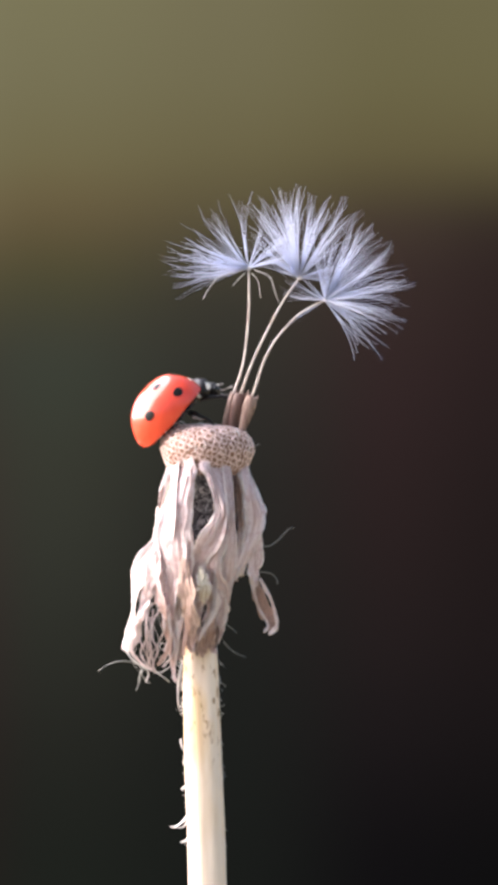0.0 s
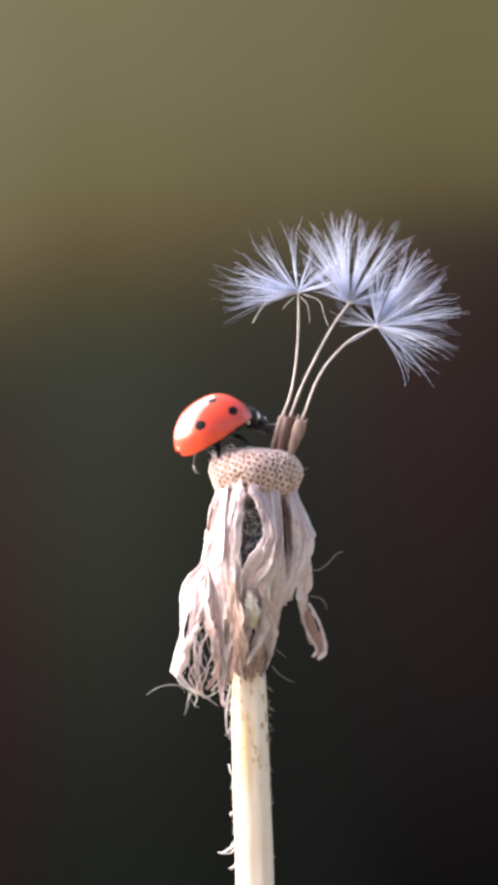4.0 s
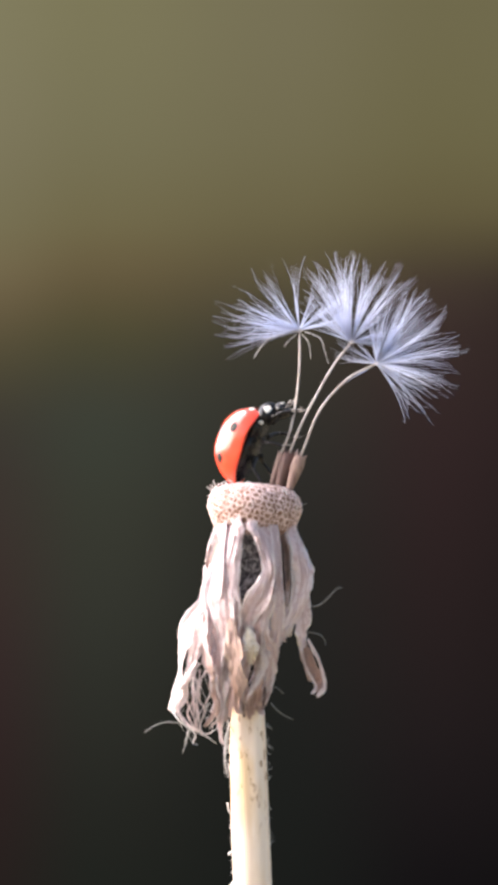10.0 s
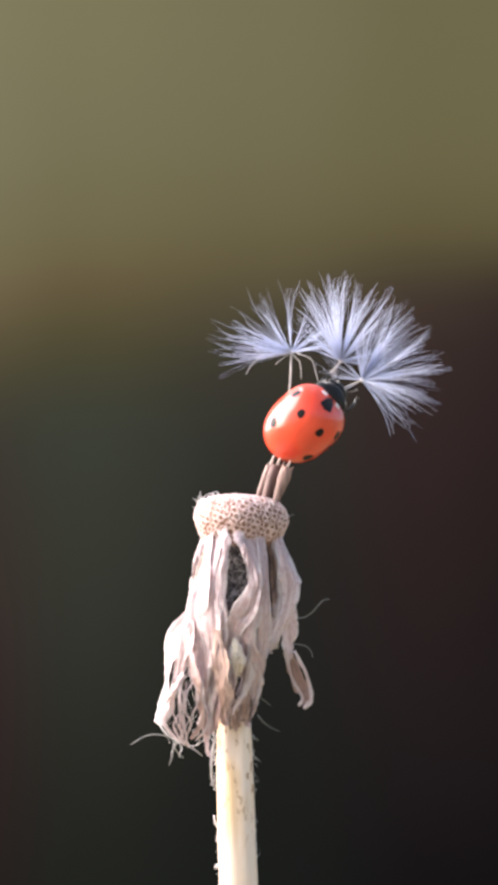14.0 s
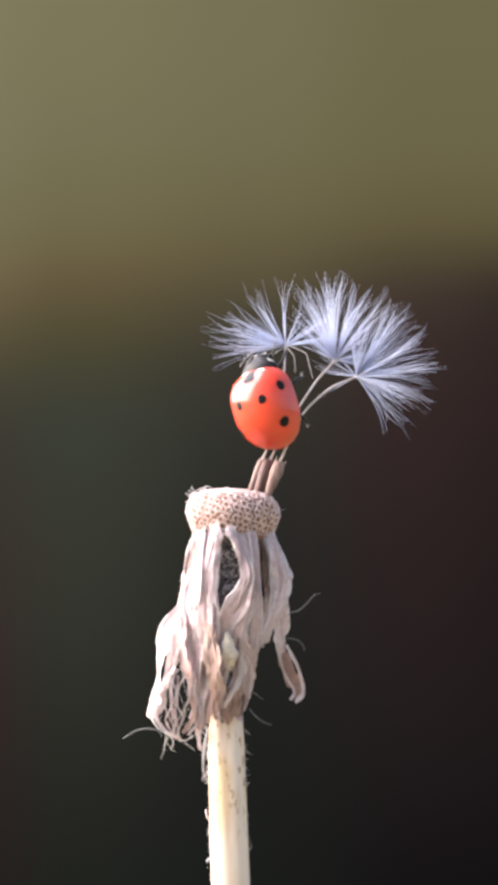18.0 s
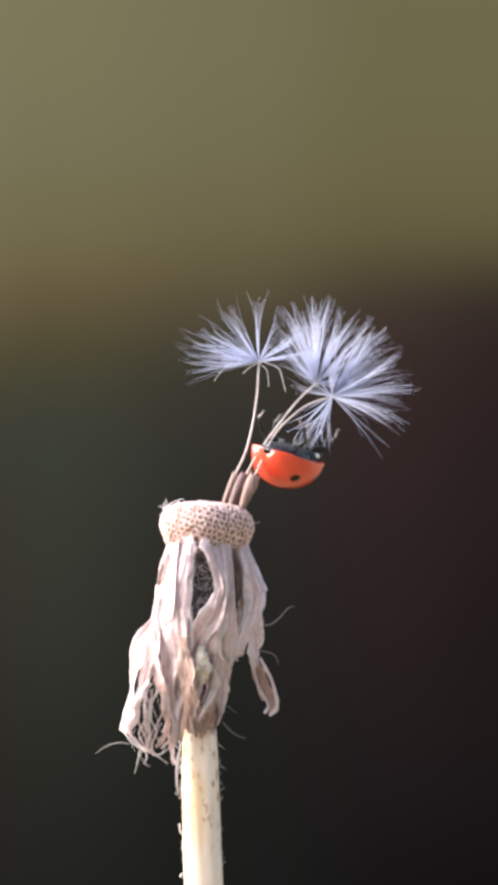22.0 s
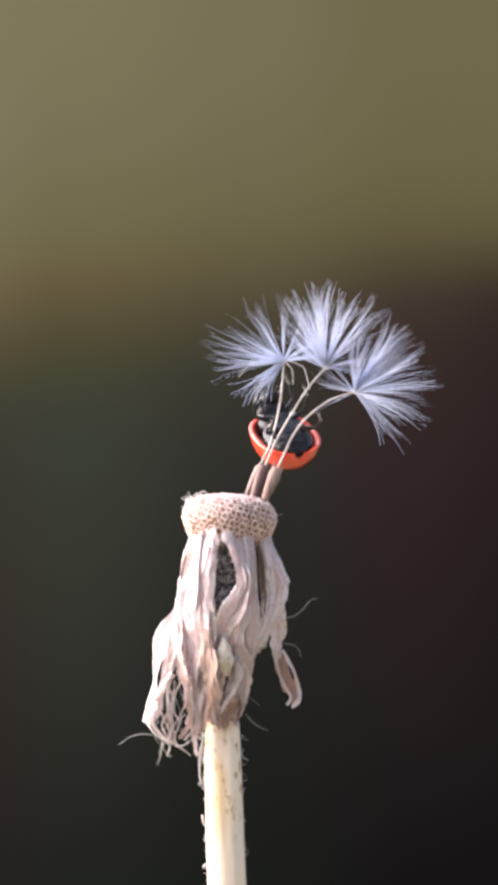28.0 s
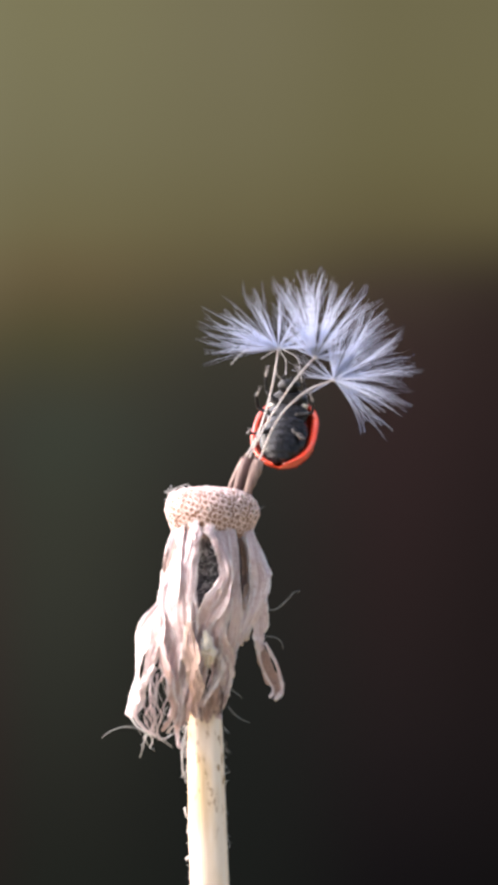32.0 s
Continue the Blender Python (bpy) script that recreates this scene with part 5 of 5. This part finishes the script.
        (23.60, stance(600, 707, -99, (-0.28, 0.86, -0.42), (-0.17, -0.48, -0.86))),
        (23.80, stance(591, 700, -103, (-0.28, 0.85, -0.44), (-0.31, -0.52, -0.80))),
        (24.00, stance(580, 707, -99, (-0.46, 0.78, -0.42), (-0.62, -0.62, -0.48))),
        (24.20, stance(587, 734, -92, (-0.81, 0.40, -0.42), (-0.24, -0.89, -0.39))),
        (24.50, stance(603, 738, -91, (-0.90, 0.16, -0.40), (-0.07, -0.97, -0.25))),
        (24.85, stance(609, 737, -91, (-0.51, 0.40, -0.76), (-0.07, -0.90, -0.42))),
        (25.20, stance(615, 736, -92, (0.06, 0.54, -0.84), (0.01, -0.84, -0.54))),
        (25.90, stance(631, 733, -93, (0.69, 0.35, -0.63), (-0.04, -0.85, -0.52))),
        (26.50, stance(650, 735, -91, (0.94, 0.11, -0.33), (-0.07, -0.87, -0.49))),
        (26.70, stance(649, 732, -92, (0.79, 0.32, -0.53), (-0.10, -0.78, -0.62))),
        (26.90, stance(634, 736, -91, (0.67, 0.37, -0.64), (-0.22, -0.73, -0.65))),
        (27.00, stance(631, 740, -90, (0.60, 0.44, -0.66), (-0.26, -0.68, -0.68))),
        (27.20, stance(617, 731, -94, (0.01, 0.85, -0.52), (-0.35, -0.48, -0.80))),
        (27.40, stance(627, 714, -98, (-0.14, 0.88, -0.45), (-0.28, -0.47, -0.84))),
        (27.60, stance(623, 705, -101, (-0.24, 0.86, -0.44), (-0.20, -0.49, -0.85))),
        (27.80, stance(619, 706, -100, (-0.33, 0.84, -0.42), (-0.23, -0.51, -0.83))),
        (28.00, stance(626, 726, -93, (-0.26, 0.56, -0.79), (-0.04, -0.82, -0.57))),
        (28.40, stance(605, 735, -91, (-0.37, 0.55, -0.75), (-0.17, -0.84, -0.52))),
        (28.80, stance(617, 757, -86, (-0.38, 0.52, -0.76), (-0.18, -0.85, -0.49))),
        (29.00, stance(611, 749, -89, (-0.28, 0.53, -0.80), (-0.13, -0.85, -0.52))),
        (29.20, stance(603, 738, -92, (-0.41, 0.57, -0.72), (-0.19, -0.82, -0.54))),
        (29.60, stance(602, 723, -96, (-0.67, 0.60, -0.44), (-0.35, -0.78, -0.52))),
        (30.00, stance(585, 722, -95, (-0.83, 0.55, -0.08), (-0.47, -0.76, -0.45))),
        (30.40, stance(588, 744, -88, (-0.82, 0.56, -0.11), (-0.46, -0.77, -0.43))),
        (30.47, stance(603, 748, -87, (-0.43, 0.68, -0.59), (-0.35, -0.73, -0.59))),
        (30.53, stance(618, 751, -86, (0.18, 0.63, -0.75), (-0.14, -0.74, -0.66))),
        (30.60, stance(634, 755, -84, (0.74, 0.42, -0.52), (0.05, -0.81, -0.59))),
        (30.80, stance(641, 754, -86, (0.53, 0.79, -0.29), (0.33, -0.51, -0.79))),
        (31.00, stance(630, 742, -90, (0.32, 0.75, -0.58), (0.07, -0.63, -0.78))),
        (31.40, stance(637, 712, -101, (0.31, 0.88, -0.36), (0.12, -0.41, -0.90))),
        (32.00, stance(662, 727, -96, (0.20, 0.83, -0.52), (0.22, -0.55, -0.80))),
    ])

    # the wing cases part a little while it turns and stretches
    for case, side in ((elytron_left, 1), (elytron_right, -1)):
        home = Matrix.Translation(Vector((60, side * 10, 0)) * UB)

        def spread(k):
            return home @ pose(0, 0, 0, -side * 4 * k, 9 * k, -side * 5 * k)

        walk(case, [(0, spread(0)), (6.3, spread(0)), (6.7, spread(0.8)), (7.2, spread(1)), (8.0, spread(1)), (8.3, spread(0.6)), (8.6, spread(0)), (32, spread(0))])

    # legs step and grope
    for i, leg in enumerate(legs):
        home = leg.location.copy()
        side = 1 if i < 3 else -1
        rows = []
        for k in range(81):
            t = k * 0.4
            calm = 0.35 if (t < 4.5 or 6.8 < t < 8.2) else 1.0
            a = 9 * calm * math.sin(2.1 * t + i * 2.2) + 6 * calm * math.sin(5.3 * t + i * 1.3)
            b = 8 * calm * math.sin(2.9 * t + i * 1.7)
            rows.append((t, Matrix.Translation(home) @ pose(0, 0, 0, side * b, 0, a)))
        walk(leg, rows)

    # tufts that it drags down, degrees from their rest
    drag(tuft_a, [(0, 0), (18.2, 0), (18.5, 34), (18.8, 65), (19.5, 67), (19.8, 34), (20.1, 0), (23.7, 0), (24, 34), (24.2, 61), (24.6, 70), (25.1, 34), (25.6, 0), (27.4, 0), (27.7, 34), (28, 67), (29, 59), (30.4, 64), (30.6, 72), (30.8, 38), (31.1, 0), (32, 0)])
    drag(tuft_c, [(0, 0), (21.4, 0), (21.6, -35), (21.9, -78), (22.4, -80), (22.6, -35), (22.8, 0), (25.9, 0), (26.4, -14), (27.0, -16), (27.2, 0), (32, 0)])

    # the seeds give way under its weight, to the side and away
    give_way(seed_a, pappus_a, (549, 816, 10), [(0, -0.7), (2, -0.5), (4.5, -0.4), (6.5, -0.3), (8.5, -0.3), (9.5, 0.4), (11, 1.8), (11.5, 2.6), (13, 3.8), (16.5, 4), (17, 4.8), (19, 4.4), (21, 4.7), (23, 4.6), (26.5, 4.8), (27.5, 5.5), (28, 6.3), (30, 6.6), (31, 7.2), (31.5, 8.1), (32, 10.1)],
             [(0, 0), (9, 0), (10.5, 4), (12, 9), (13, 13), (14, 14), (16.5, 14), (18, 12.5), (19, 15), (20.5, 12.5), (22, 15.5), (24, 19), (26.5, 17), (28, 20.5), (30, 16), (31, 11), (32, 13)])
    give_way(seed_b, pappus_b, (562, 820, 14), [(0, -1.4), (2, -1.1), (4.5, -0.7), (6.5, -0.3), (8.5, -0.2), (9.5, 0.5), (11, 1.7), (13, 2), (13.5, 2.6), (14.5, 3.3), (16.5, 3.3), (17.5, 5.1), (19.5, 2.6), (21, 7), (21.5, 9), (22.5, 7), (23, 5.5), (26.5, 4.2), (27.5, 3.2), (28, 2.5), (30, 4), (31, 5.6), (32, 4.5)],
             [(0, 0), (9, 1), (10.5, 4), (12, 8), (14, 10), (16.5, 13), (18, 13), (20, 10.5), (21.5, 17), (24, 17), (26.5, 19), (28, 18), (30, 14), (31, 10), (32, 12)])
    give_way(seed_c, pappus_c, (580, 822, 18), [(0, -2), (2, -1.8), (4.5, -0.3), (6.5, -0), (8.5, -0.1), (10.5, 0.4), (11.5, 1.1), (12.5, 3.1), (13.5, 1.8), (14, 0.8), (16.5, 3.2), (17.5, 2), (19.5, 2.7), (20.5, 1.2), (21.5, 2.8), (22, 3.7), (23, 2.6), (23.5, 2), (27, 5.5), (28, 4.2), (28.5, 3.5), (30.5, 3.6), (31, 3), (31.5, 2.2), (32, 2.2)],
             [(0, 0), (9, 0), (10.5, 3), (12, 8), (14, 9), (16.5, 13), (18, 9), (19.5, 7), (21, 14), (23, 14), (24.5, 15), (26.5, 17), (28, 17), (32, 15)])


motions()
